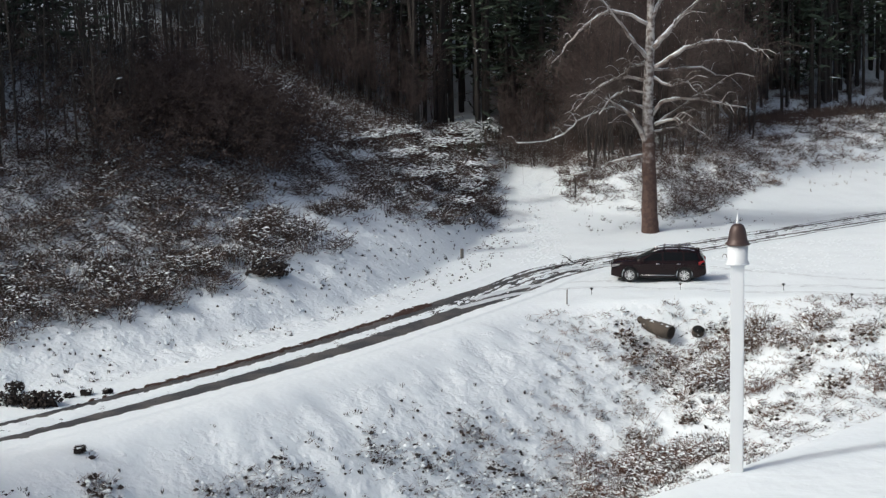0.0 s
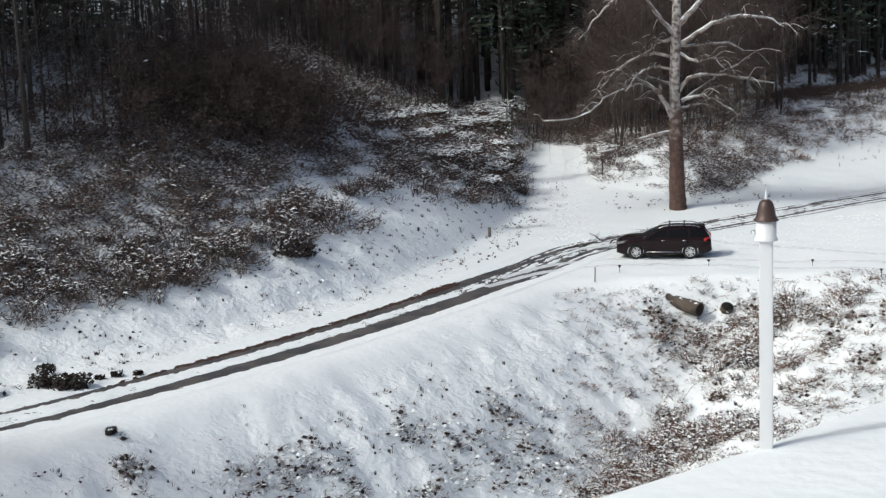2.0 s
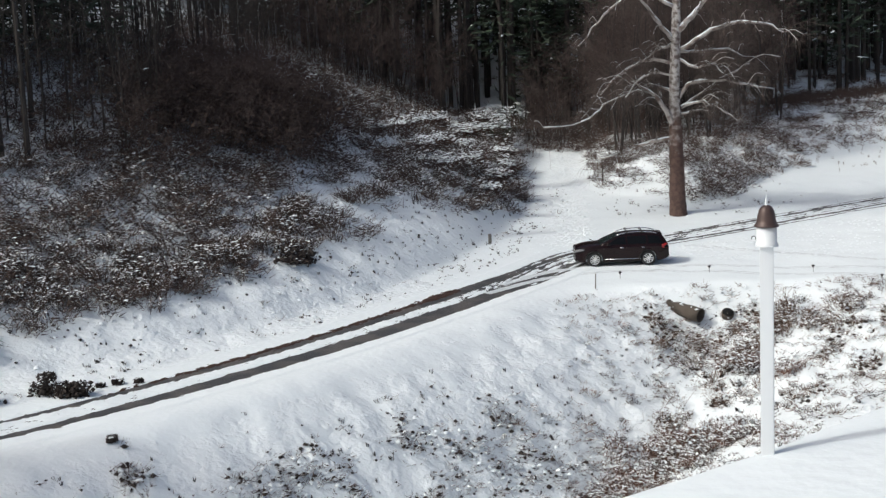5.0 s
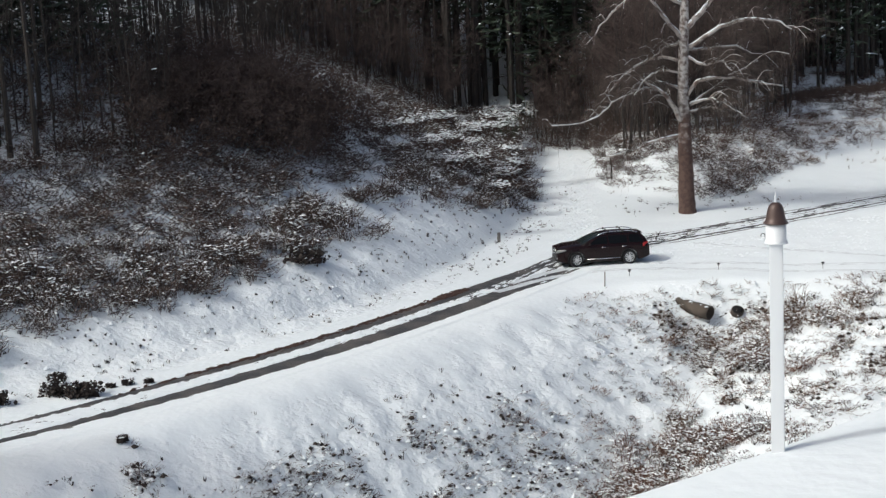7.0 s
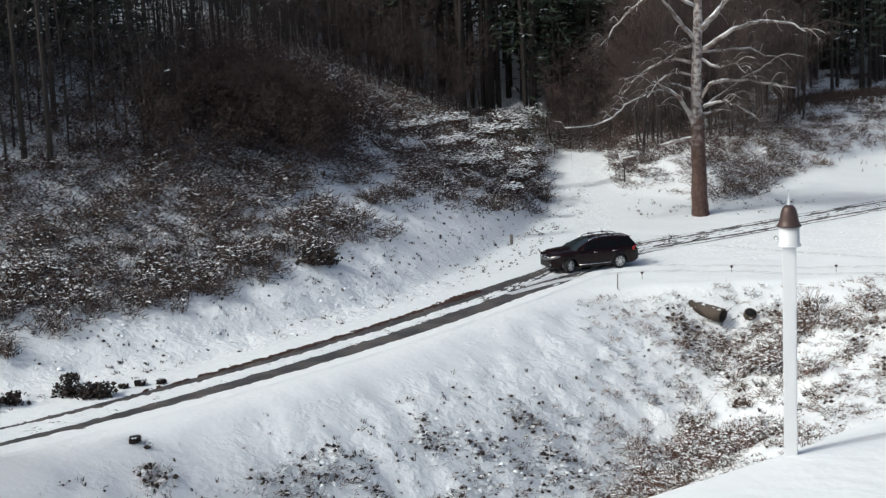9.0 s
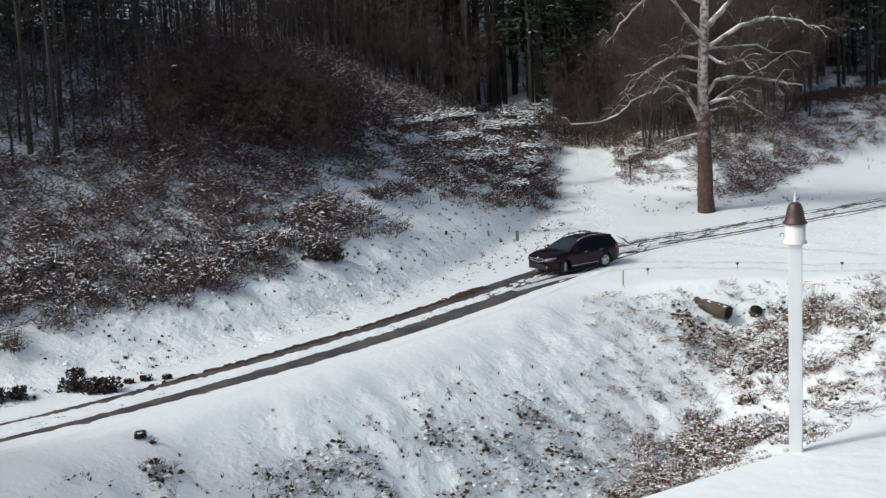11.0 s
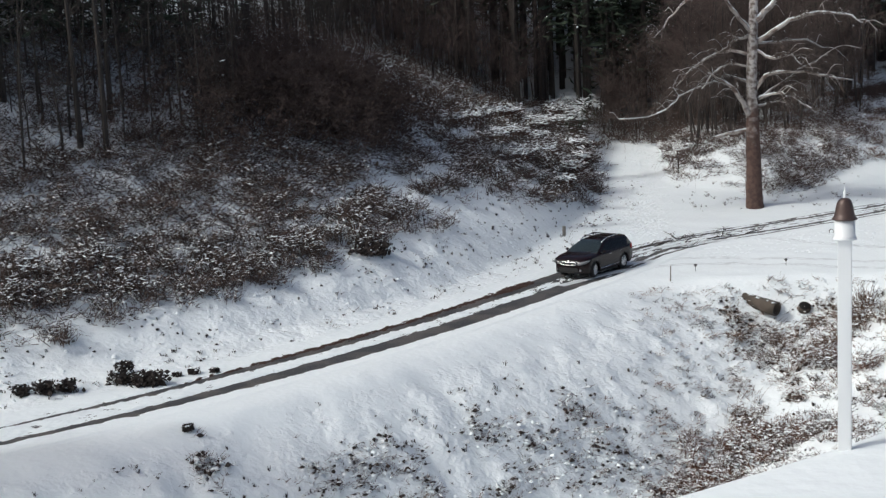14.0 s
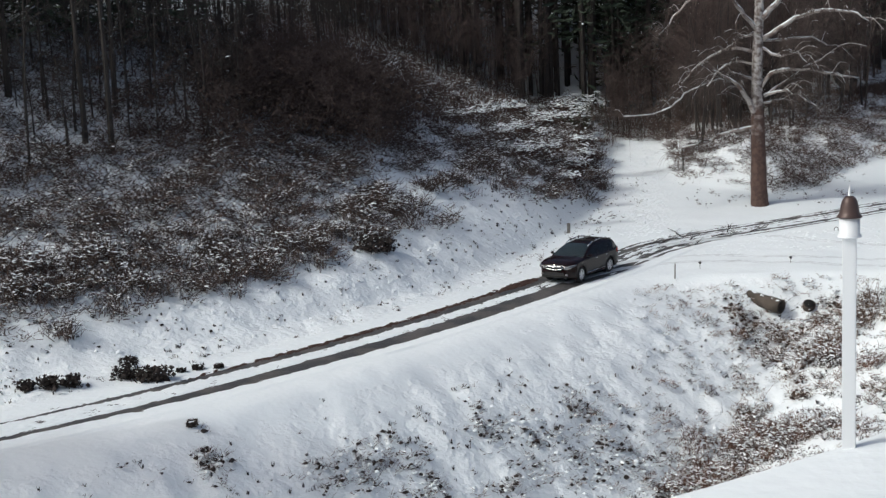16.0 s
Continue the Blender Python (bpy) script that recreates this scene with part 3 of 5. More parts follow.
def bm_side_pane(x0, x1, side, lean0=0.0, lean1=0.0):
    """A window pane that follows the cabin side; the upper corners lean by lean0 and lean1."""
    bm, grid = bmesh.new(), []
    for i in range(7):
        row = []
        for k in range(5):
            v = k / 4
            x = (x0 + lean0 * v) + ((x1 + lean1 * v) - (x0 + lean0 * v)) * i / 6
            top = min(roof_z(x) - 0.08, 1.49)
            z = 1.105 + max(top - 1.105, 0.02) * v
            row.append(bm.verts.new((x, side * (cabin_at(x, z) + 0.010), z)))
        grid.append(row)
    for a, b in zip(grid, grid[1:]):
        for k in range(4):
            bm.faces.new((a[k], b[k], b[k + 1], a[k + 1]))
    return bm


def bm_screen(i0, i1, out, narrow=0.9):
    """Windscreen or rear window between two stations of the roof line."""
    bm, grid = bmesh.new(), []
    for i in range(i0, i1 + 1):
        x, z = ROOF[i]
        w = cabin_at(x, z) * narrow
        grid.append([bm.verts.new((x + out[0] - (0.05 * (k / 4 - 1) ** 2 * (1 if out[0] > 0 else -1)), w * (k / 4 - 1), z + out[1] + 0.02 * (1 - (k / 4 - 1) ** 2))) for k in range(9)])
    for a, b in zip(grid, grid[1:]):
        for k in range(8):
            bm.faces.new((a[k], b[k], b[k + 1], a[k + 1]))
    return bm


def bm_patch(pts, thick, normal):
    """A thin plate with the given outline, raised along normal."""
    bm = bmesh.new()
    n = Vector(normal) * thick
    a = [bm.verts.new(p) for p in pts]
    b = [bm.verts.new(Vector(p) + n) for p in pts]
    bm.faces.new(b)
    bm.faces.new(a[::-1])
    for k in range(len(a)):
        j = (k + 1) % len(a)
        bm.faces.new((a[k], a[j], b[j], b[k]))
    return bm


def build_wheel(car, x, side):
    out = pose(0, 0, 0, -90 * side)
    wheel = part("wheel", bm_lathe([(0.10, -0.09), (0.235, -0.10), (0.245, 0.085), (0.22, 0.095), (0.10, 0.05)], 32, out), car, "alloy wheel with a black tyre", ALLOY)
    wheel.matrix_local = pose(x, side * 0.80, WHEEL_R)
    # barrel in black, which paints the shaded gaps between the spokes
    wheel.data.materials.clear()
    wheel.data.materials.append(BLACK_PLASTIC)
    part("tyre", bm_lathe([(0.235, -0.115), (0.30, -0.122), (0.345, -0.112), (0.362, -0.085), (0.365, 0.0), (0.362, 0.085), (0.345, 0.112), (0.30, 0.122), (0.245, 0.112), (0.236, 0.08), (0.232, -0.08)], 40, out, False), wheel, "black rubber tyre", TYRE)
    bm = bm_lathe([(0.245, 0.075), (0.247, 0.106), (0.236, 0.110), (0.226, 0.100), (0.224, 0.075)], 40, out, False)
    rim = part("rim", bm, wheel, "silver alloy rim", ALLOY)
    bm = bm_lathe([(0.055, 0.06), (0.060, 0.105), (0.03, 0.115), (0.01, 0.116)], 20, out)
    for k in range(5):
        for off in (-0.13, 0.13):
            spoke = bm_box(0.185, 0.040, 0.030, out @ pose(0, 0, 0, 0, 0, 72 * k) @ pose(0.138, 0.30 * off, 0.096, 0, 3, math.degrees(off) * 0.9), 0.006, 1)
            tmp = bpy.data.meshes.new("spoke")
            spoke.to_mesh(tmp)
            spoke.free()
            bm.from_mesh(tmp)
            bpy.data.meshes.remove(tmp)
    part("spokes", bm, wheel, "five split silver spokes", ALLOY, False)
    return wheel


def build_car():
    car = empty("car", pose(10.87, 76.91, 0), "dark cherry-red sport utility car with roof rails on the snowy lane", "car")
    body = part("body", bm_body(), car, "dark cherry-red painted body", CAR_PAINT)
    part("cabin", bm_cabin(), car, "dark red roof and pillars", CAR_PAINT)
    part("windscreen", bm_screen(0, 4, (0.016, 0.006), 0.93), car, "sloping windscreen reflecting the sky", WINDSCREEN)
    part("rear_window", bm_screen(9, 11, (-0.016, 0.0), 0.84), car, "tinted rear window", CAR_GLASS)
    for s in (1, -1):
        part("front_window", bm_side_pane(0.86, -0.20, s, -0.50, 0.04), car, "tinted front side window", CAR_GLASS)
        part("rear_door_window", bm_side_pane(-0.28, -1.22, s, 0.04, 0.02), car, "tinted rear side window", CAR_GLASS)
        part("quarter_window", bm_side_pane(-1.30, -2.02, s, 0.02, 0.16), car, "tinted quarter window", CAR_GLASS)
        part("sill_strip", bm_box(1.72, 0.03, 0.035, pose(0.05, s * 0.938, 0.375), 0.008), car, "bright metal strip along the sill", CHROME)
        part("sill_cladding", bm_box(1.86, 0.05, 0.10, pose(0.05, s * 0.905, 0.29), 0.02), car, "black lower cladding", BLACK_PLASTIC)
        for x in (0.02, -1.02):
            part("door_handle", bm_box(0.21, 0.035, 0.036, pose(x, s * 0.935, 0.945), 0.012), car, "chrome door handle", CHROME)
        for x in (0.93, -0.22, -1.24):
            part("door_gap", bm_box(0.012, 0.012, 0.58, pose(x, s * 0.936, 0.70, 0, -4 if x > 0 else 0)), car, "dark shut line", BLACK_PLASTIC, False)
        mirror = part("mirror", bm_box(0.13, 0.21, 0.14, pose(0.74, s * 1.04, 1.15, 0, 0, s * 12), 0.045, 3), car, "wing mirror in body colour", CAR_PAINT)
        part("mirror_arm", bm_box(0.07, 0.12, 0.035, pose(0.76, s * 0.935, 1.10), 0.012), mirror, "short black stalk", BLACK_PLASTIC)
        # headlamp wraps round the front corner
        lamp = [(2.335, s * 0.48, 0.71), (2.33, s * 0.66, 0.72), (2.20, s * 0.835, 0.77), (1.95, s * 0.925, 0.85), (1.88, s * 0.918, 0.915), (2.14, s * 0.80, 0.905), (2.28, s * 0.66, 0.875), (2.335, s * 0.50, 0.845)]
        part("headlight", bm_patch(lamp if s > 0 else lamp[::-1], 0.06, (0.75, s * 0.6, 0.2)), car, "swept-back clear headlight", LAMP_CLEAR)
        part("fog_lamp", bm_lathe([(0.02, 0), (0.06, 0), (0.06, 0.04), (0.045, 0.05), (0.01, 0.05)], 18, pose(2.315, s * 0.64, 0.47, 0, 90, s * 12)), car, "round fog lamp", LAMP_CLEAR)
        tail = [(-1.98, s * 0.925, 0.88), (-2.26, s * 0.83, 0.86), (-2.32, s * 0.62, 0.90), (-2.31, s * 0.62, 1.06), (-2.22, s * 0.80, 1.10), (-1.98, s * 0.905, 1.05)]
        part("tail_light", bm_patch(tail if s < 0 else tail[::-1], 0.05, (-0.6, s * 0.7, 0.0)), car, "red wrap-round tail light", LAMP_RED)
        for axle in AXLES:
            # black ring added over the arch edge to cover its bright reflection
            arch = Soup()
            a = np.linspace(-0.12, math.pi + 0.12, 17)
            arch.tube(np.stack([axle + 0.432 * np.cos(a), np.full(17, s * 0.925), WHEEL_R + 0.432 * np.sin(a)], 1), np.full(17, 0.026), 6)
            part("arch_darkener", arch.mesh("arch_darkener", [BLACK_PLASTIC], True), car, "black ring added to darken the bright wheel arch edge")
        rail = Soup()
        xs = np.linspace(0.28, -1.78, 16)
        lift = np.array([0.012 + 0.065 * min(1, 6 * min(k, 15 - k) / 15) for k in range(16)])
        rail.tube(np.stack([xs, np.full(16, s * 0.615), [roof_z(x) for x in xs] + lift], 1), np.full(16, 0.021), 8)
        part("roof_rail", rail.mesh("roof_rail", [CHROME], True), car, "silver roof rail")
    for x in (-0.28, -1.02):
        bar = part("cross_bar", bm_box(0.085, 1.30, 0.035, pose(x, 0, roof_z(x) + 0.105), 0.014), car, "black roof cross bar", BLACK_PLASTIC)
        for s in (1, -1):
            part("bar_foot", bm_box(0.10, 0.07, 0.12, pose(x, s * 0.625, roof_z(x) + 0.075), 0.02), bar, "black clamp foot", BLACK_PLASTIC)
    # front: grille, bumper opening, plate
    grille = part("grille", bm_patch([(2.335, -0.42, 0.70), (2.345, 0.0, 0.68), (2.335, 0.42, 0.70), (2.335, 0.40, 0.835), (2.345, 0.0, 0.825), (2.335, -0.40, 0.835)], 0.03, (1, 0, 0.1)), car, "black mesh grille", BLACK_PLASTIC, False)
    for z, x in ((0.690, 2.385), (0.840, 2.375)):
        ring = Soup()
        ys = np.linspace(-0.44, 0.44, 11)
        ring.tube(np.stack([x - 0.10 * ys ** 2, ys, z + (0.05 if z < 0.8 else 0.0) * (np.abs(ys) / 0.44) ** 2 - (0.03 if z > 0.8 else 0) * np.exp(-(ys / 0.12) ** 2)], 1), np.full(11, 0.022), 8)
        part("chrome_bar", ring.mesh("chrome_bar", [CHROME], True), grille, "chrome grille surround")
    for s in (1, -1):
        part("chrome_end", bm_box(0.03, 0.03, 0.13, pose(2.362, s * 0.435, 0.79), 0.01), grille, "chrome grille end", CHROME)
    part("badge", bm_lathe([(0.02, 0), (0.058, 0), (0.05, 0.012), (0.01, 0.014)], 20, pose(2.345, 0, 0.875, 0, 75)), grille, "small oval chrome badge", CHROME)
    part("lower_intake", bm_patch([(2.335, -0.56, 0.40), (2.345, 0.0, 0.385), (2.335, 0.56, 0.40), (2.335, 0.50, 0.56), (2.345, 0.0, 0.575), (2.335, -0.50, 0.56)], 0.03, (1, 0, 0)), car, "black lower air intake", BLACK_PLASTIC, False)
    part("bumper_lip", bm_box(0.10, 1.36, 0.07, pose(2.32, 0, 0.345), 0.025), car, "black bumper lip", BLACK_PLASTIC)
    part("rear_bumper", bm_box(0.16, 1.62, 0.22, pose(-2.29, 0, 0.46), 0.06, 3), car, "black rear bumper", BLACK_PLASTIC)
    part("tail_spoiler", bm_box(0.22, 1.16, 0.035, pose(-1.95, 0, 1.525, 0, -9), 0.014), car, "small roof spoiler", CAR_PAINT)
    part("wiper", bm_box(0.03, 0.62, 0.018, pose(1.02, 0.16, 1.165, 0, 28, -8), 0.006, 1), car, "black wiper", BLACK_PLASTIC)
    wheels = []
    for x in AXLES:
        for s in (1, -1):
            wheels.append((build_wheel(car, x, s), x, s))
    return car, wheels


CAR, WHEELS = build_car()

# ---- the sycamore ----
def curve(pts, n):
    p = np.array(pts, float)
    t = np.linspace(0, 1, len(p))
    ln = smooth_line(p[:, :2], 8) if p.shape[1] == 2 else np.stack([smooth_line(p[:, [k, k]], 8)[:, 0] for k in range(3)], 1)
    return ln[np.linspace(0, len(ln) - 1, n).astype(int)]


BOUGHS_LEFT = [  # foot radius, reach in depth, then sideways and up, pair by pair
    (0.11, 0.8, -0.37, 4.75, -1.6, 4.55, -3.2, 3.95, -4.7, 3.6),
    (0.22, -0.9, -0.1, 5.2, -0.7, 6.6, -1.6, 7.6, -2.75, 8.25),
    (0.042, -2.0, -1.4, 7.5, -2.6, 7.7, -4.2, 7.1, -4.95, 6.5, -6.1, 6.0, -8.1, 5.9),
    (0.12, 1.2, -0.2, 9.3, -1.4, 9.45, -2.6, 9.1, -3.8, 8.2, -4.4, 7.4),
    (0.08, -0.8, -0.2, 8.5, -1.4, 8.7, -2.4, 8.2, -3.1, 7.4),
    (0.08, 1.6, -0.2, 7.6, -1.4, 7.95, -2.2, 7.7),
    (0.09, 0.5, -0.1, 10.3, -0.9, 10.1, -1.9, 9.4),
    (0.15, -1.0, -0.1, 10.6, -0.9, 11.5, -1.6, 12.4, -2.5, 13.6, -3.4, 14.6),
    (0.11, 1.0, -0.1, 12.6, -2.0, 13.4, -3.6, 12.7, -4.8, 11.4, -5.7, 10.4),
]
BOUGHS_RIGHT = [
    (0.20, 0.8, 0.2, 11.2, 1.2, 12.1, 1.9, 12.9, 3.2, 14.2, 4.2, 15.6),
    (0.14, -0.8, 0.3, 10.0, 1.9, 11.0, 3.4, 11.45, 5.2, 11.4, 6.2, 10.8),
    (0.08, 1.4, 0.3, 9.9, 1.7, 9.85, 3.2, 9.95, 4.2, 9.4),
    (0.08, -1.2, 0.2, 9.5, 1.1, 8.9, 2.1, 9.1, 2.6, 8.6),
    (0.14, -0.6, 0.15, 7.2, 0.8, 8.0, 2.2, 8.15, 4.2, 7.9, 5.7, 7.5),
    (0.09, 0.9, 0.3, 6.6, 1.9, 7.6, 3.0, 8.3, 4.6, 9.0),
    (0.08, -1.1, 0.3, 6.6, 1.4, 6.95, 2.4, 6.5, 3.5, 5.75),
    (0.06, 0.6, 0.3, 6.2, 1.5, 6.4, 2.6, 6.0),
    (0.13, 1.5, 0.2, 13.0, 1.0, 14.5, 1.5, 16.5, 1.6, 18.0),
    (0.12, -1.5, 0.1, 14.0, -1.0, 15.4, -1.8, 17.0, -2.2, 18.4),
]


def build_sycamore():
    rng = np.random.default_rng(17)
    x, y = 12.55, 92.6
    tree = empty("sycamore_tree", pose(x, y, ground_z(x, y) - 0.15, 0, 0, 0), "large bare sycamore with brown lower trunk and pale snowy limbs", "tree")
    low, high = Soup(), Soup()
    low.tube(curve([(0.05, 0, -0.3), (0.02, 0, 0.5), (-0.02, 0, 2.6), (-0.05, 0, 5.5)], 16), np.interp(np.linspace(0, 1, 16), [0, 0.06, 0.14, 0.3, 1], [0.98, 0.82, 0.62, 0.52, 0.39]), 16, 0, 0.04, rng)
    high.tube(curve([(-0.05, 0, 5.3), (-0.1, 0, 7.5), (0.0, 0, 10), (0.1, 0.1, 12.5), (0.15, 0.1, 15), (0.3, 0, 18), (0.2, 0, 21)], 26), np.interp(np.linspace(0, 1, 26), [0, 0.3, 0.5, 0.7, 1], [0.39, 0.30, 0.25, 0.17, 0.03]), 12, 0, 0.04, rng)
    part("trunk", low.mesh("trunk", [SYC_TRUNK], True), tree, "brown rough lower trunk")
    part("upper_trunk", high.mesh("upper_trunk", [SYC_TRUNK], True), tree, "mottled pale upper trunk")
    twig_p, twig_d = [], []
    for spec in BOUGHS_LEFT + BOUGHS_RIGHT:
        r, depth = spec[:2]
        xy = np.array(spec[2:]).reshape(-1, 2)
        t = np.linspace(0, 1, len(xy))
        pts = curve(np.stack([xy[:, 0], depth * t, xy[:, 1]], 1), 14)
        pts[1:] += rng.normal(size=(13, 3)) * 0.035
        rad = np.linspace(r, 0.028, 14)
        limb = Soup()
        limb.tube(pts, rad, 7, 0, 0.05, rng)
        for a, b in ((0, 6), (5, 10), (9, 13)):
            if rng.random() < (0.93 if r > 0.05 else 0.4):
                seg = pts[a:b + 1] + np.array([0, 0, 1]) * (rad[a:b + 1, None] * 0.72 + 0.008)
                limb.tube(seg + rng.normal(size=seg.shape) * 0.012, rad[a:b + 1] * 0.52 + 0.016, 5, 1, 0.2, rng)
        # side branches
        for i in range(3, 14):
            for _ in range(2):
                if rng.random() < 0.72:
                    d = np.array([np.sign(xy[-1, 0]) * rng.uniform(-0.1, 1.0), rng.normal() * 0.8, rng.uniform(-0.55, 0.5)])
                    l = rng.uniform(0.7, 2.0)
                    e = pts[i] + d * l
                    mid = (pts[i] + e) / 2 + np.array([0, 0, 0.22 * l])
                    br = curve([pts[i], mid, e], 6)
                    limb.tube(br, np.linspace(min(0.036, rad[i] * 0.7), 0.009, 6), 4, 2 if rng.random() < 0.5 else 0)
                    if rng.random() < 0.4:
                        limb.tube(br + np.array([0, 0, 0.02]), np.linspace(0.018, 0.008, 6), 3, 1)
                    for q in br[1:]:
                        for _ in range(6):
                            twig_p.append(q)
                            twig_d.append(d * 0.35 + rng.normal(size=3) * 0.5 + np.array([0, 0, -0.25]))
        part("limb", limb.mesh("limb", [SYC_HIGH, SNOW_CLUMP, TWIG_GREY], True), tree, "pale limb with snow lying along its top")
    a, d = np.array(twig_p), np.array(twig_d)
    l = rng.uniform(0.35, 2.1, (len(a), 1))
    tw = Soup()
    tw.twigs(a, a + d * l * 0.5 + rng.normal(size=a.shape) * 0.05, a + d * l + rng.normal(size=a.shape) * 0.1, rng.uniform(0.005, 0.010, len(a)))
    tagged(part("twig_spray", tw.mesh("twig_spray", [TWIG_GREY]), tree, "fine hanging brown twigs"), kind="stuff")


# ---- the woods ----
def bare_crown(sp, rng, base, h, r0, n_br, mat=0, spread=0.35, twigs=5):
    """Branches and twigs of a leafless tree."""
    z = rng.uniform(0.25, 1.0, n_br) * h
    ang = rng.uniform(0, 6.283, n_br)
    l = rng.uniform(0.4, 1.0, n_br) * (h - z * 0.75) * spread
    a = base + np.stack([0 * z, 0 * z, z], 1)
    d = np.stack([np.cos(ang), np.sin(ang), rng.uniform(0.25, 1.0, n_br)], 1)
    e = a + d * l[:, None]
    m = (a + e) / 2 + np.stack([0 * z, 0 * z, -0.06 * l], 1)
    sp.twigs(a, m, e, np.maximum(0.014, r0 * 0.30 * (1 - z / h * 0.6)), mat)
    for t in np.linspace(0.35, 1.0, twigs):
        p = a + (e - a) * t
        q = p + (d * 0.5 + rng.normal(size=d.shape) * 0.5) * (l[:, None] * 0.4 + 0.25)
        sp.twigs(p, (p + q) / 2 + rng.normal(size=d.shape) * 0.05, q, 0.013, mat)
    return e


def wood_tree(sp, rng, x, y, z, h, r, pine, branches=14, twigs=3, skirt=0.26):
    z = z - 0.3
    lean = rng.normal(size=2) * (0.02 if r > 0.1 else 0.06) * h
    base = np.array([x, y, z])
    pts = np.array([[0, 0, 0], [lean[0] * 0.05, lean[1] * 0.2, h * 0.3], [lean[0] * 0.5, lean[1] * 0.6, h * 0.65], [lean[0], lean[1], h]]) + base
    sp.tube(pts, [r * 1.15, r * 0.9, r * 0.62, 0.03], 6, 0)
    if pine:
        n = 420
        t = rng.uniform(skirt, 1.0, n) ** 0.9
        ang = rng.uniform(0, 6.283, n)
        rad = (1.03 - t) * rng.uniform(0.15, 1.0, n) * h * 0.24 + 0.2
        p = np.stack([np.cos(ang) * rad, np.sin(ang) * rad, t * h - 0.18 * rad], 1) + base
        p[:, :2] += lean * t[:, None]
        sp.leaves(p, rng.uniform(0.28, 0.6, n), 1, rng, 0.35, 0.22)
        k = rng.random(n) < 0.09
        sp.flecks(p[k] + [0, 0, 0.08], rng.uniform(0.08, 0.2, k.sum()), 2, rng)
        m = 26
        q = rng.choice(n, m)
        c = np.stack([x + lean[0] * t[q], y + lean[1] * t[q], z + t[q] * h + 0.1], 1)
        sp.twigs(c, (c + p[q]) / 2, p[q], 0.03, 0)
        # dead lower branches
        bz = rng.uniform(0.08, 0.4, 9) * h
        ba = rng.uniform(0, 6.283, 9)
        a = np.stack([x + 0 * bz, y + 0 * bz, z + bz], 1)
        e = a + np.stack([np.cos(ba), np.sin(ba), rng.uniform(-0.3, 0.3, 9)], 1) * rng.uniform(0.8, 2.4, (9, 1))
        sp.twigs(a, (a + e) / 2 + [0, 0, 0.1], e, 0.022, 0)
    else:
        e = bare_crown(sp, rng, base, h, r, branches, twigs=twigs)
        k = rng.random(len(e)) < 0.16
        if k.any():
            sp.flecks(e[k], rng.uniform(0.04, 0.09, k.sum()), 2, rng)


WOOD_MATS = [BARK, NEEDLES, SNOW_CLUMP]


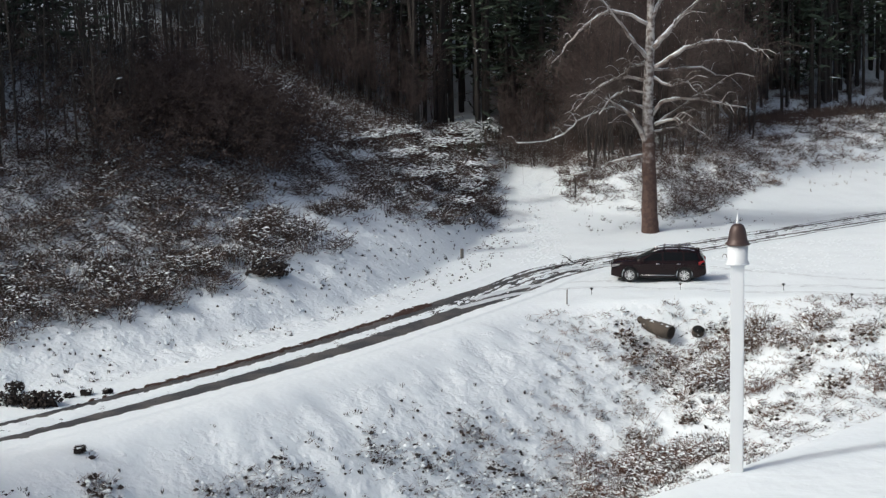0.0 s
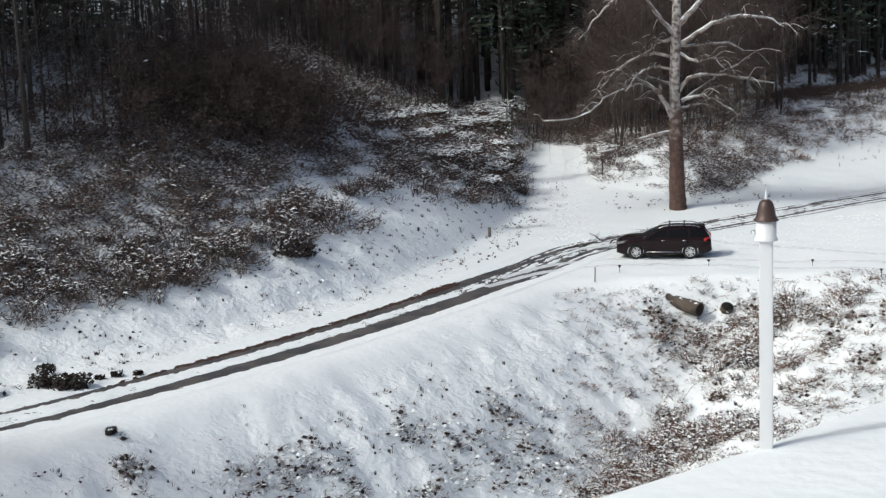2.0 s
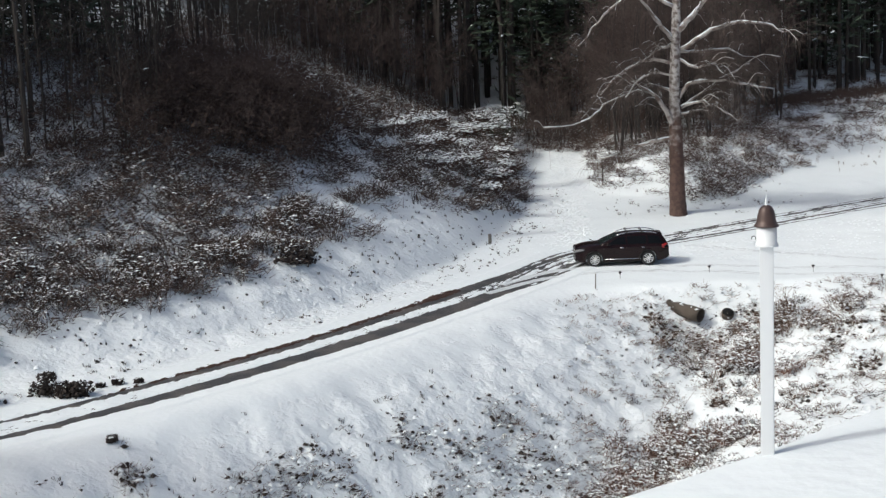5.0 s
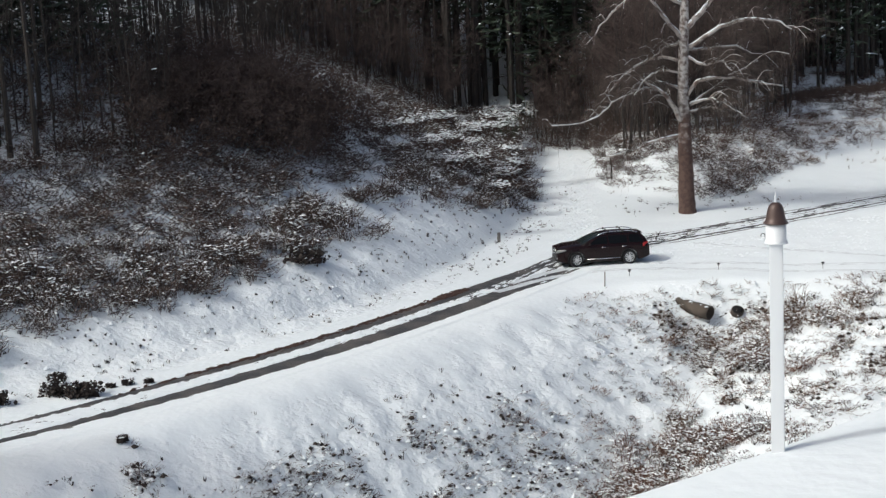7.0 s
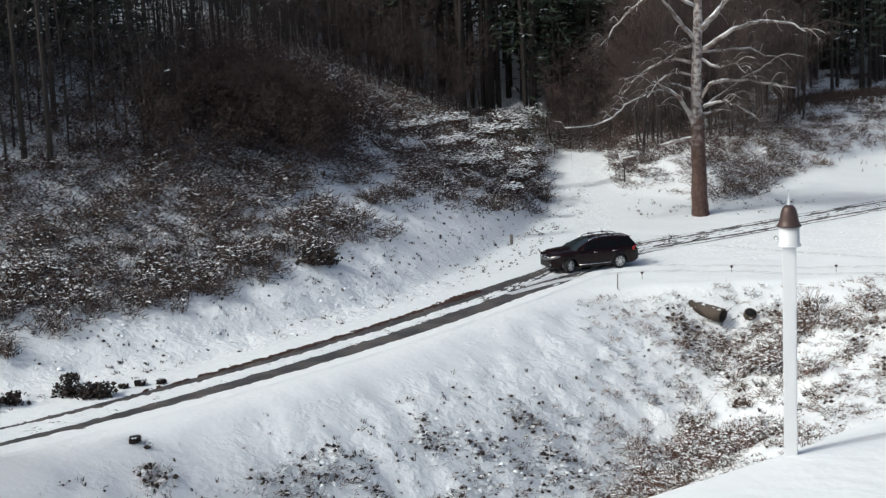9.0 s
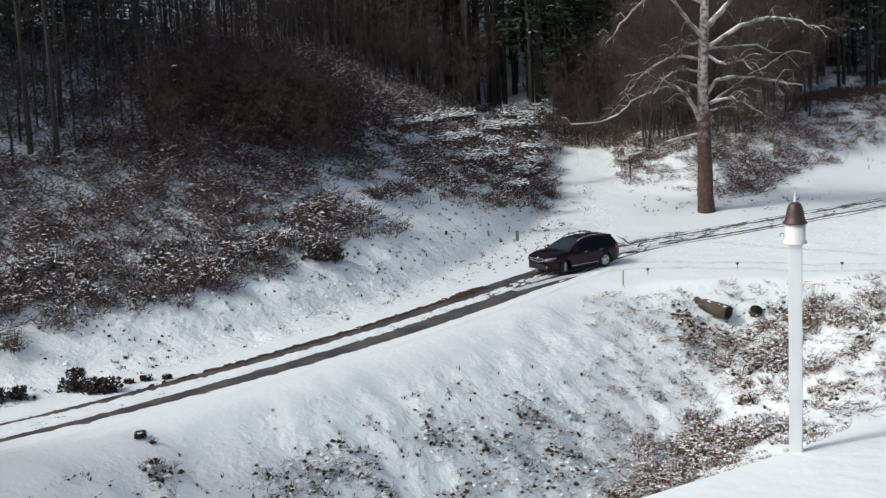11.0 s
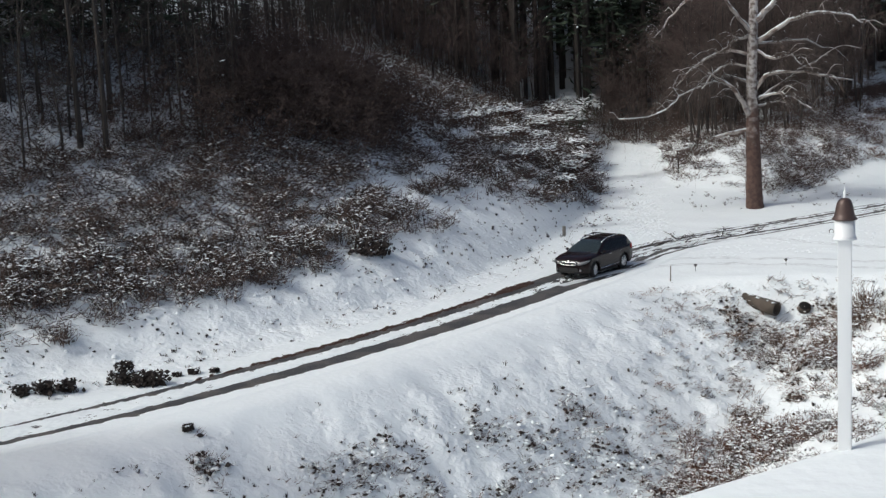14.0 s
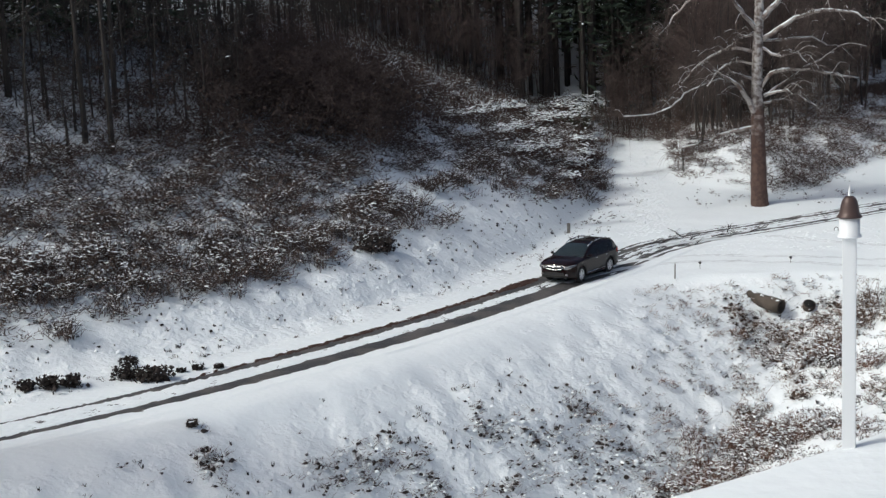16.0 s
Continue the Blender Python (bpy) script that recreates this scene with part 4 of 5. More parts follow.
def build_woods():
    rng = np.random.default_rng(23)
    # single trees at the edge of the wood
    tries = rng.uniform((-40, 62), (-4, 126), (4200, 2))
    sl, along = side_of(tries[:, 0], tries[:, 1], LEFT_LINE)
    high = land(tries[:, 0], tries[:, 1], False)
    kept = []
    for (x, y), s, a, z in zip(tries, sl, along, high):
        if 12.0 + 6.0 * ss(125, 145, a) < s < 27 and x / y < -0.06 and all((x - p) ** 2 + (y - q) ** 2 > 1.0 for p, q in kept) and len(kept) < 300:
            kept.append((x, y))
            sp = Soup()
            pine = rng.random() < 0.5 and s > 21 and x < -12 and not (y > 92 and x > -27)
            h = rng.uniform(4.5, 10) if not pine else rng.uniform(13, 19)
            r = rng.uniform(0.03, 0.075)
            if not pine and rng.random() < 0.06:
                h, r = rng.uniform(10, 15), rng.uniform(0.10, 0.17)
            if (x > -17 and y > 84) or (x > -27 and y > 92):
                h = min(h, 6.5)
            wood_tree(sp, rng, x, y, z, h, r, pine, 18, 4, 0.08)
            ob = new("pine_tree" if pine else "bare_tree", sp.mesh("wood_tree", WOOD_MATS, False))
            tagged(ob, "dark evergreen pine at the edge of the wood" if pine else "slender leafless tree on the snowy hillside", "tree", "trees at the edge of the wood")
    # unseen pines further along the hill, added to shade it from the side
    sp = Soup()
    tries = rng.uniform((-95, 20), (-26, 110), (1500, 2))
    sl, along = side_of(tries[:, 0], tries[:, 1], LEFT_LINE)
    high = land(tries[:, 0], tries[:, 1], False)
    taken = []
    for (x, y), s, z in zip(tries, sl, high):
        if 25 < s < 55 and x / y < -0.40 and len(taken) < 84 and all((x - p) ** 2 + (y - q) ** 2 > 9 for p, q in taken):
            taken.append((x, y))
            wood_tree(sp, rng, x, y, z, rng.uniform(15, 23), rng.uniform(0.15, 0.28), rng.random() < 0.8)
    tagged(new("hill_shade_wood", sp.mesh("hill_shade_wood", WOOD_MATS)), "unseen pine wood along the top of the hill, added to shade the slope", "wood", kind="stuff")
    # an unseen tall pine added on the hill beside the lane to shade the near verge
    sp = Soup()
    for _ in range(5):
        wood_tree(sp, rng, -37.0, 36.4, ground_z(-37.0, 36.4), 29.0, 0.36, True)
    tagged(new("pine_tree", sp.mesh("wood_tree", WOOD_MATS)), "unseen tall pine added beside the lane to shade the near verge", "tree")
    sp = Soup()
    got = []
    tries = np.concatenate([rng.uniform((22, 115), (50, 138), (1500, 2)), rng.uniform((-4, 122), (12, 140), (700, 2)), rng.uniform((-55, 120), (56, 150), (5200, 2)), rng.uniform((-60, 76), (60, 185), (4200, 2))])
    sl, _ = side_of(tries[:, 0], tries[:, 1], LEFT_LINE)
    sr, _ = side_of(tries[:, 0], tries[:, 1], RIGHT_LINE)
    high = land(tries[:, 0], tries[:, 1], False)
    cells = {}
    for (x, y), s, r_, z in zip(tries, sl, sr, high):
        if not -0.44 < x / y < 0.36:
            continue
        deep = s > 26 or (y > 124 and s > 2) or (r_ > 11.6 and y > 116 and x > 21) or (r_ < 13 and y > 129 and x < 20 and s < 2) or (r_ > 13 and y > 124 and x < 24) or y > 140 or (r_ < 0 and s < 2 and y > 126)
        if not deep or len(got) >= 640:
            continue
        cell = 1.55 if x > 20 else 1.9
        key = (int(x // cell), int(y // cell))
        if key in cells:
            continue
        cells[key] = 1
        got.append((x, y))
        pine = rng.random() < (0.30 if -28 < x < 0 else 0.45 if x < 8 else 0.42)
        wood_tree(sp, rng, x, y, z, rng.uniform(14, 24), rng.uniform(0.09, 0.28), pine, 14, 3, rng.uniform(0.14, 0.30))
    tagged(new("far_wood", sp.mesh("far_wood", WOOD_MATS)), "dense dark wood of pines and bare trunks over snow", "wood", kind="stuff")
    # brown bare thicket behind the sycamore and along the wood's foot
    sp = Soup()
    tries = rng.uniform((-16, 107), (44, 132), (2600, 2))
    sl, _ = side_of(tries[:, 0], tries[:, 1], LEFT_LINE)
    sr, _ = side_of(tries[:, 0], tries[:, 1], RIGHT_LINE)
    high = land(tries[:, 0], tries[:, 1], False)
    c = 0
    for (x, y), s, r_, z in zip(tries, sl, sr, high):
        tall = (r_ > 5.0 and x < 24) or (r_ > 2.4 and x < 13 and y > 102)
        low = (4.2 < x < 15 and s < 1.5 and y > 114.5 + 0.6 * abs(x - 9)) or (s > 6 and y > 116) or (r_ > 15 and x > 25)
        if (tall or low) and c < 420:
            h = rng.uniform(6, 13) if tall else rng.uniform(3.0, 8.5)
            sp.tube([(x, y, z - 0.2), (x + rng.normal() * 0.3, y, z + h * 0.5), (x + rng.normal() * 0.5, y, z + h)], [0.08, 0.05, 0.02] if tall else [0.035, 0.025, 0.01], 5, 0)
            bare_crown(sp, rng, np.array([x, y, z]), h, 0.07, 34 if tall else 20, 1, 0.42, 6 if tall else 5)
            c += 1
    # the darker twig colour stands in for shade under the wood
    tagged(new("thicket", sp.mesh("thicket", [BARK, SHADED_TWIG])), "brown leafless thicket at the wood's edge", "thicket", kind="stuff")


build_sycamore()
build_woods()

# ---- brush, weeds and tufts ----
def shrub(sp, rng, p, size, h, n, mat, snow=7, thick=0.013, snow_mat=1, fork=False, fleck=0.034):
    """Tangled arching twigs from one foot, with bits of snow caught in them; p are feet (k, 3)."""
    k = len(p)
    if not k:
        return
    sz, hh = np.repeat(size, n), np.repeat(h, n)
    foot = np.repeat(p, n, 0) + rng.normal(size=(k * n, 3)) * [1, 1, 0.0] * (0.30 * sz)[:, None]
    ang = rng.uniform(0, 6.283, k * n)
    out = rng.uniform(0.2, 1.0, k * n) * sz
    low = rng.random(k * n)
    tip = foot + np.stack([np.cos(ang) * out, np.sin(ang) * out, low * hh], 1)
    mid = foot * 0.55 + tip * 0.45 + np.stack([0 * out, 0 * out, (0.15 + 0.3 * rng.random(k * n)) * hh], 1) + rng.normal(size=(k * n, 3)) * (0.12 * sz)[:, None]
    sp.twigs(foot - [0, 0, 0.06], mid, tip, rng.uniform(0.7, 1.4, k * n) * thick, mat)
    if fork:
        e2 = mid + (tip - mid) * rng.uniform(0.5, 1.0, (k * n, 1)) + rng.normal(size=(k * n, 3)) * (0.22 * sz[:, None])
        sp.twigs(mid, (mid + e2) / 2, e2, thick * 0.7, mat)
    if snow:
        i = rng.integers(0, k * n, k * snow)
        q = mid[i] + (tip[i] - mid[i]) * rng.uniform(-0.4, 0.8, (k * snow, 1)) + [0, 0, 0.02]
        sp.flecks(q, rng.uniform(0.4, 1.7, k * snow) ** 1.4 * fleck, snow_mat, rng)


def tangle(sp, rng, p, size, h, n, mat, snow=9, thick=0.011, snow_mat=1, fleck=0.03):
    """A low heap of crossing twigs with flecks of snow; p are feet (k, 3)."""
    k = len(p)
    if not k:
        return
    sz, hh = np.repeat(size, n), np.repeat(h, n)
    a = np.repeat(p, n, 0)
    ang, rad = rng.uniform(0, 6.283, k * n), np.sqrt(rng.random(k * n)) * sz * 0.8
    lift = rng.uniform(-0.05, 0.62, k * n) * hh
    a = a + np.stack([np.cos(ang) * rad, np.sin(ang) * rad, lift], 1)
    turn, rise = ang + rng.normal(size=k * n) * 1.4, rng.uniform(-0.12, 0.95, k * n)
    l = rng.uniform(0.3, 1.0, k * n) * sz
    d = np.stack([np.cos(turn) * np.cos(rise), np.sin(turn) * np.cos(rise), np.sin(rise)], 1)
    e = a + d * l[:, None]
    side = np.cross(d, rng.normal(size=d.shape))
    side /= np.linalg.norm(side, axis=1, keepdims=True) + 1e-9
    up = np.cross(side, d)
    r = (rng.uniform(0.6, 1.5, k * n) * thick)[:, None]
    v = np.stack([a + side * r, a - side * r * 0.5 + up * r * 0.87, a - side * r * 0.5 - up * r * 0.87, e], 1)
    f = (np.arange(k * n) * 4)[:, None, None] + np.array([(0, 1, 3), (1, 2, 3), (2, 0, 3)])[None]
    sp.add(v.reshape(-1, 3), f.reshape(-1, 3), mat)
    if snow:
        i = rng.integers(0, k * n, k * snow)
        sp.flecks(a[i] + (e - a)[i] * rng.uniform(0, 0.9, (k * snow, 1)) + [0, 0, 0.015], rng.uniform(0.4, 1.7, k * snow) ** 1.5 * fleck, snow_mat, rng)


def scatter(rng, n, lo, hi):
    p = rng.uniform(lo, hi, (n, 2))
    return p[:, 0], p[:, 1]


def feet(x, y):
    return np.stack([x, y, land(x, y)], 1)


def cover(x, y):
    """How thickly brush stands on the left hillside, 0 to 1."""
    s, a = side_of(x, y, LEFT_LINE)
    edge = 2.0 + 1.4 * ss(118, 134, a) + 0.6 * waves(x, y, 5.0, 61) - 3.2 * ss(140, 153, a)
    c = ss(edge - 0.5, edge + 1.2, s)
    c = c * (1 - 0.92 * np.exp(-(((a - 139.5) / 3.4) ** 2 + ((s - 3.9) / 1.5) ** 2)))
    c = c * (1 - 0.8 * np.exp(-(((a - 129) / 1.6) ** 2 + ((s - 3.0) / 1.2) ** 2)))
    c = c * (1 - 0.85 * np.exp(-(((a - 135.5) / 2.6) ** 2 + ((s - 4.2) / 1.8) ** 2)))
    spur = ss(128, 136, a) * (1 - ss(14, 20, s))
    c = c * (1 - 0.9 * spur * ss(-0.35, 0.35, waves(a * 0.8, s * 2.0, 5.0, 64)))
    c = c * (0.85 + 0.15 * ss(-0.5, 0.3, waves(x, y, 7.0, 62)))
    return c * (1 - 0.6 * ss(0.45, 0.9, waves(x + 3, y, 4.0, 63)))


def build_hill_brush():
    rng = np.random.default_rng(31)
    mats = [TWIG, SNOW_CLUMP, TWIG_GREY]
    # bushes along the foot of the hill, each a thing of its own
    kinds = []
    for k in range(8):
        sp = Soup()
        z = np.zeros((1, 3))
        shrub(sp, rng, z, np.array([rng.uniform(0.6, 0.95)]), np.array([rng.uniform(0.5, 1.0)]), 46, 0 if k % 3 else 2, 34, 0.012, 1, False)
        kinds.append(sp.mesh("bush", mats))
    x, y = scatter(rng, 5000, (-26, 52), (6, 118))
    s, a = side_of(x, y, LEFT_LINE)
    ok = (rng.random(len(x)) < cover(x, y)) & (s < 6.0) & (s > 0.15) & (a > 100) & (a < 178)
    x, y = x[ok][:270], y[ok][:270]
    for i, p in enumerate(feet(x, y)):
        ob = new("bush", kinds[i % 8])
        ob.matrix_world = pose(*p, 0, 0, rng.uniform(0, 360)) @ Matrix.Scale(rng.uniform(0.75, 1.35), 4)
        tagged(ob, "bare brown bush dusted with snow on the bank", "bush", "bushes on the bank")
    # the thick of it
    sp = Soup()
    x, y = scatter(rng, 22000, (-36, 52), (7, 126))
    s, a = side_of(x, y, LEFT_LINE)
    c = cover(x, y)
    ok = (rng.random(len(x)) < c * np.where(s < 6, 0.8, 1.0) * (1 - 0.48 * ss(12, 16.0, s))) & (s > 0.15) & (s < 25) & (a > 96) & (x / y > -0.42)
    x, y, s = x[ok], y[ok], s[ok]
    p = feet(x, y)
    grey = rng.random(len(p)) < 0.35
    for g, m in ((grey, 2), (~grey, 0)):
        tangle(sp, rng, p[g], rng.uniform(0.4, 1.0, g.sum()), rng.uniform(0.25, 0.9, g.sum()) * (1 + 0.6 * ss(6, 12, s[g])), 26, m, 10, 0.019, 1, 0.034)
    tagged(new("hillside_brush", sp.mesh("hillside_brush", mats)), "tangled brown brush flecked with snow on the hillside", "brush", kind="stuff")
    # tall thicket in the middle of the slope, its shade put into the twig colour
    sp = Soup()
    n = 260
    px = -13.0 + rng.normal(size=n) * 3.0
    py = 86 + 0.5 * (px + 13) + rng.normal(size=n) * 4.5
    s, a = side_of(px, py, LEFT_LINE)
    k = (s > 7.5) & (s < 19)
    for q in feet(px[k], py[k]):
        bare_crown(sp, rng, q - [0, 0, 0.2], rng.uniform(1.8, 4.6), 0.05, 20, 0, 0.5, 5)
        m = 80
        sp.leaves(q + np.stack([rng.normal(size=m) * 0.8, rng.normal(size=m) * 0.8, rng.uniform(0.2, 3.0, m)], 1), 0.11, 2, rng)
    tagged(new("shaded_thicket", sp.mesh("shaded_thicket", [SHADED_TWIG, SNOW_CLUMP, LEAF])), "dense brown thicket of saplings with dead leaves, shade put into its twig colour", "thicket", kind="stuff")
    # evergreen bushes at the end of the spur
    for x, y, r, h in ((1.9, 98.5, 0.95, 1.1), (2.6, 107, 1.0, 1.3), (2.4, 113, 1.2, 1.9), (3.6, 118.5, 1.3, 2.3), (1.2, 94.6, 0.8, 0.9), (-0.4, 110.5, 1.1, 1.3), (2.6, 102.6, 0.9, 1.2), (1.2, 117, 1.2, 1.7), (-1.5, 96, 1.1, 1.0), (-3.0, 99, 1.0, 0.9), (0.0, 100.5, 1.2, 1.0), (-2.0, 104, 1.2, 1.1), (-4.6, 102.5, 1.1, 0.9), (-0.4, 106, 1.1, 1.0), (-3.6, 108.5, 1.2, 1.2), (0.6, 113, 1.2, 1.3), (-5.8, 98, 1.0, 0.9), (-2.4, 112, 1.2, 1.2)):
        sp = Soup()
        z = ground_z(x, y)
        base = np.array([[x, y, z]])
        shrub(sp, rng, base, np.array([r]), np.array([h]), 60, 0, 14, 0.014)
        n = 460
        d = rng.normal(size=(n, 3))
        d /= np.linalg.norm(d, axis=1, keepdims=True)
        lump = 1 + 0.22 * np.sin(3 * np.arctan2(d[:, 1], d[:, 0]) + x * 5) + 0.15 * np.sin(5 * d[:, 2] + y)
        q = base + [0, 0, h * 0.42] + d * [r, r, h * 0.55] * (rng.uniform(0.45, 1, (n, 1)) * lump[:, None])
        leafy = int(h < 1.8)
        sp.leaves(q, 0.10, 2 + leafy, rng, 1.0, 0.35)
        top = q[q[:, 2] > z + h * 0.5]
        top = top[rng.random(len(top)) < 0.75]
        sp.flecks(top + [0, 0, 0.05], rng.uniform(0.045, 0.13, len(top)), 1, rng)
        tagged(new("evergreen_bush", sp.mesh("evergreen_bush", [TWIG, SNOW_CLUMP, EVERGREEN, RED_LEAF])), "dense leafy bush with snow on its top by the path", "bush", "leafy bushes by the path")


def build_right_brush():
    rng = np.random.default_rng(37)
    sp = Soup()
    x, y = scatter(rng, 6000, (7.5, 95), (48, 134))
    sr, a = side_of(x, y, RIGHT_LINE)
    c = ss(0.2, 1.5, sr) * (0.6 + 0.4 * ss(-0.2, 0.5, waves(x, y, 5.0, 71)))
    thick = (x > 12.8) & (x < 24) & (sr > -0.2) & (sr < 6.5)
    c = np.where(thick, 1.0, c)
    c = c * np.where(x < 23, np.where(x < 12.5, 0.85, 1.0), 0.9) * (1 - 0.6 * np.exp(-((x - 9.8) / 1.8) ** 2 - ((y - 100) / 3.0) ** 2))
    ok = (rng.random(len(x)) < c) & (sr < 24)
    x, y, sr = x[ok], y[ok], sr[ok]
    p = feet(x, y)
    dry = rng.random(len(p)) < np.where(sr < 4, 0.65, 0.35) * ss(16, 24, x)
    tangle(sp, rng, p[~dry], rng.uniform(0.35, 0.9, (~dry).sum()), rng.uniform(0.2, 0.7, (~dry).sum()) * np.where(p[~dry][:, 0] < 12.5, 0.9, 1.0) * np.where(thick[ok][~dry], 1.9, 1.0), 34, 0, 5, 0.015)
    tangle(sp, rng, p[dry], rng.uniform(0.3, 0.7, dry.sum()), rng.uniform(0.25, 0.6, dry.sum()), 28, 2, 7, 0.014)
    # brown tangle that closes the end of the path
    x, y = scatter(rng, 400, (4.6, 114.5), (15, 127))
    s_, _ = side_of(x, y, LEFT_LINE)
    k = (s_ < 1.0) & (y > 114.5 + 0.6 * np.abs(x - 9.5))
    q = feet(x[k], y[k])
    q = q[rng.random(len(q)) < 0.55]
    tangle(sp, rng, q, rng.uniform(0.7, 1.5, len(q)), rng.uniform(0.4, 2.0, len(q)), 50, 0, 4, 0.014)
    # dark earth cut along the top
    t = np.linspace(0, 1, 500)
    bx, by = 23.0 + 20 * t, 118.6 + 15.5 * t - 0.8 * t * t
    p = feet(bx + rng.normal(size=500) * 0.4, by + rng.normal(size=500) * 0.7)
    shrub(sp, rng, p, rng.uniform(0.4, 0.8, 500), rng.uniform(0.5, 1.1, 500), 20, 0, 0, 0.018)
    tagged(new("bank_brush", sp.mesh("bank_brush", [TWIG, SNOW_CLUMP, DRY])), "brown brush and dry weeds on the snowy bank", "brush", kind="stuff")
    # sparse grass at the top of the field
    sp = Soup()
    x, y = scatter(rng, 900, (18, 96), (40, 114))
    sr, _ = side_of(x, y, RIGHT_LINE)
    k = (sr > -5) & (sr < 0.5) & (rng.random(900) < 0.22) & (x > 23) & (sr > -3)
    p = feet(x[k], y[k])
    shrub(sp, rng, p, np.full(len(p), 0.15), rng.uniform(0.2, 0.45, len(p)), 6, 0, 0, 0.005)
    tagged(new("field_grass", sp.mesh("field_grass", [DRY])), "sparse dry grass stalks poking through snow", "grass", kind="stuff")


def build_ravine_weeds():
    rng = np.random.default_rng(41)
    mats = [DRY, SNOW_CLUMP, RUST, DARK_LEAF, TWIG]
    sp = Soup()
    x, y = scatter(rng, 15000, (-16, 40), (24, 73))
    rv, va = side_of(x, y, RAVINE_LINE)
    rd, _ = side_of(x, y, ROAD_LINE)
    w = np.abs(rv)
    right = rv > 0
    head = 0.95 * np.exp(-((x - 11.0) / 4.3) ** 2 - ((y - 68.4) / 3.0) ** 2)
    c = np.where(right, 1 - ss(5.0, 10.0, w) * 0.45, 1 - ss(1.5, 5.5, w)) * (0.2 + 0.8 * ss(-0.3, 0.4, waves(x, y, 3.4, 81)))
    c = np.maximum(c, head) * (y < 71.3) * (rd < -3.9) * (1 - 0.72 * ss(13, 19, va))
    c = np.maximum(c, 0.34 * ss(6, 9.5, -rd) * (0.1 + 0.9 * ss(0.1, 0.8, waves(x, y, 4.0, 82))) * (y < 69))
    ok = rng.random(len(x)) < c * np.where(right, 0.5, 0.62)
    p = feet(x[ok], y[ok])
    kind = rng.random(len(p))
    for lo, hi, m, n, h, snow in ((0, 0.35, 0, 12, 0.45, 3), (0.35, 0.55, 2, 12, 0.4, 3), (0.55, 0.78, 4, 10, 0.35, 5), (0.78, 1.0, 3, 8, 0.22, 3)):
        k = (kind >= lo) & (kind < hi)
        tangle(sp, rng, p[k], rng.uniform(0.12, 0.5, k.sum()), rng.uniform(0.35, 1.0, k.sum()) * h, n * 2, m, snow + 2, 0.0105)
    tagged(new("ravine_weeds", sp.mesh("ravine_weeds", mats)), "withered weeds and tufts poking through snow in the ravine", "weeds", kind="stuff")
    # bramble heaps: long rust-brown canes arching over one another
    rust = ((6.6, 59.8, 1.1, 0.8, 2), (8.4, 60.6, 1.2, 0.7, 2), (9.6, 60.0, 1.1, 0.6, 2), (7.6, 59.0, 1.1, 0.7, 4), (5.6, 58.8, 0.9, 0.7, 2), (11.3, 65.0, 0.9, 0.7, 2), (12.4, 66.3, 0.8, 0.8, 0),
            (14.0, 68.8, 0.7, 1.3, 0), (13.6, 67.6, 0.7, 0.9, 0), (17.8, 60.5, 1.1, 0.6, 2), (19.0, 62.0, 1.1, 0.5, 0), (12.6, 62.6, 0.9, 0.4, 2), (7.2, 57.6, 1.0, 0.6, 2), (8.6, 58.4, 1.2, 0.6, 4), (9.8, 58.2, 1.0, 0.5, 2),
            (6.0, 57.6, 1.0, 0.6, 2), (10.4, 57.0, 0.9, 0.4, 4), (7.9, 62.4, 0.9, 0.5, 0), (4.6, 57.2, 0.8, 0.5, 2), (11.9, 64.0, 0.9, 0.5, 4), (15.2, 66.4, 0.8, 0.6, 0), (16.8, 67.6, 0.8, 0.5, 0))
    for x, y, r, h, m in rust:
        sp = Soup()
        n = 9
        c = np.stack([x + rng.normal(size=n) * r * 0.6, y + rng.normal(size=n) * r * 0.5], 1)
        shrub(sp, rng, feet(c[:, 0], c[:, 1]), rng.uniform(0.5, 1.1, n), rng.uniform(0.4, 1.1, n) * h, 26, m, 34, 0.010, 1, True, 0.038)
        tagged(new("bramble", sp.mesh("bramble", mats)), "matted rust-brown bramble heap with snow caught in it", "bramble", "brambles in the ravine")
    # dark patches of wet leaves and stems, broken up by lumps of snow
    for x, y, r in ((1.9, 56.9, 1.1), (0.6, 56.2, 1.1), (-0.8, 55.6, 0.9), (-2.4, 55.2, 0.8), (-5.6, 51.6, 1.0), (-4.4, 51.3, 0.9), (-6.6, 50.6, 0.8), (3.0, 57.9, 0.9), (4.0, 56.6, 0.8), (1.0, 58.6, 0.7), (-1.6, 53.2, 0.8), (-3.2, 50.4, 0.8), (0.8, 53.6, 0.9),
                    (9.2, 69.2, 0.8), (10.2, 68.2, 0.9), (12.0, 69.0, 0.8), (9.6, 66.8, 0.9), (11.0, 67.2, 0.9), (8.4, 67.6, 0.7), (12.9, 70.0, 0.6), (10.6, 65.6, 0.8), (8.3, 69.9, 0.6), (16.2, 65.2, 0.9), (18.2, 65.6, 0.8), (14.8, 63.8, 0.8), (10.2, 63.2, 0.8), (13.0, 59.8, 0.8), (15.6, 61.0, 0.8), (-11.2, 47.6, 0.5), (-9.4, 46.1, 0.8), (-7.6, 49.4, 0.8)):
        sp = Soup()
        n = 46
        c = np.stack([x + rng.normal(size=n) * r * 0.55, y + rng.normal(size=n) * r * 0.7], 1)
        q = feet(c[:, 0], c[:, 1])
        sp.clumps(q[:20] + [0, 0, 0.03], rng.uniform(0.05, 0.14, 20), 0.7, 3, rng)
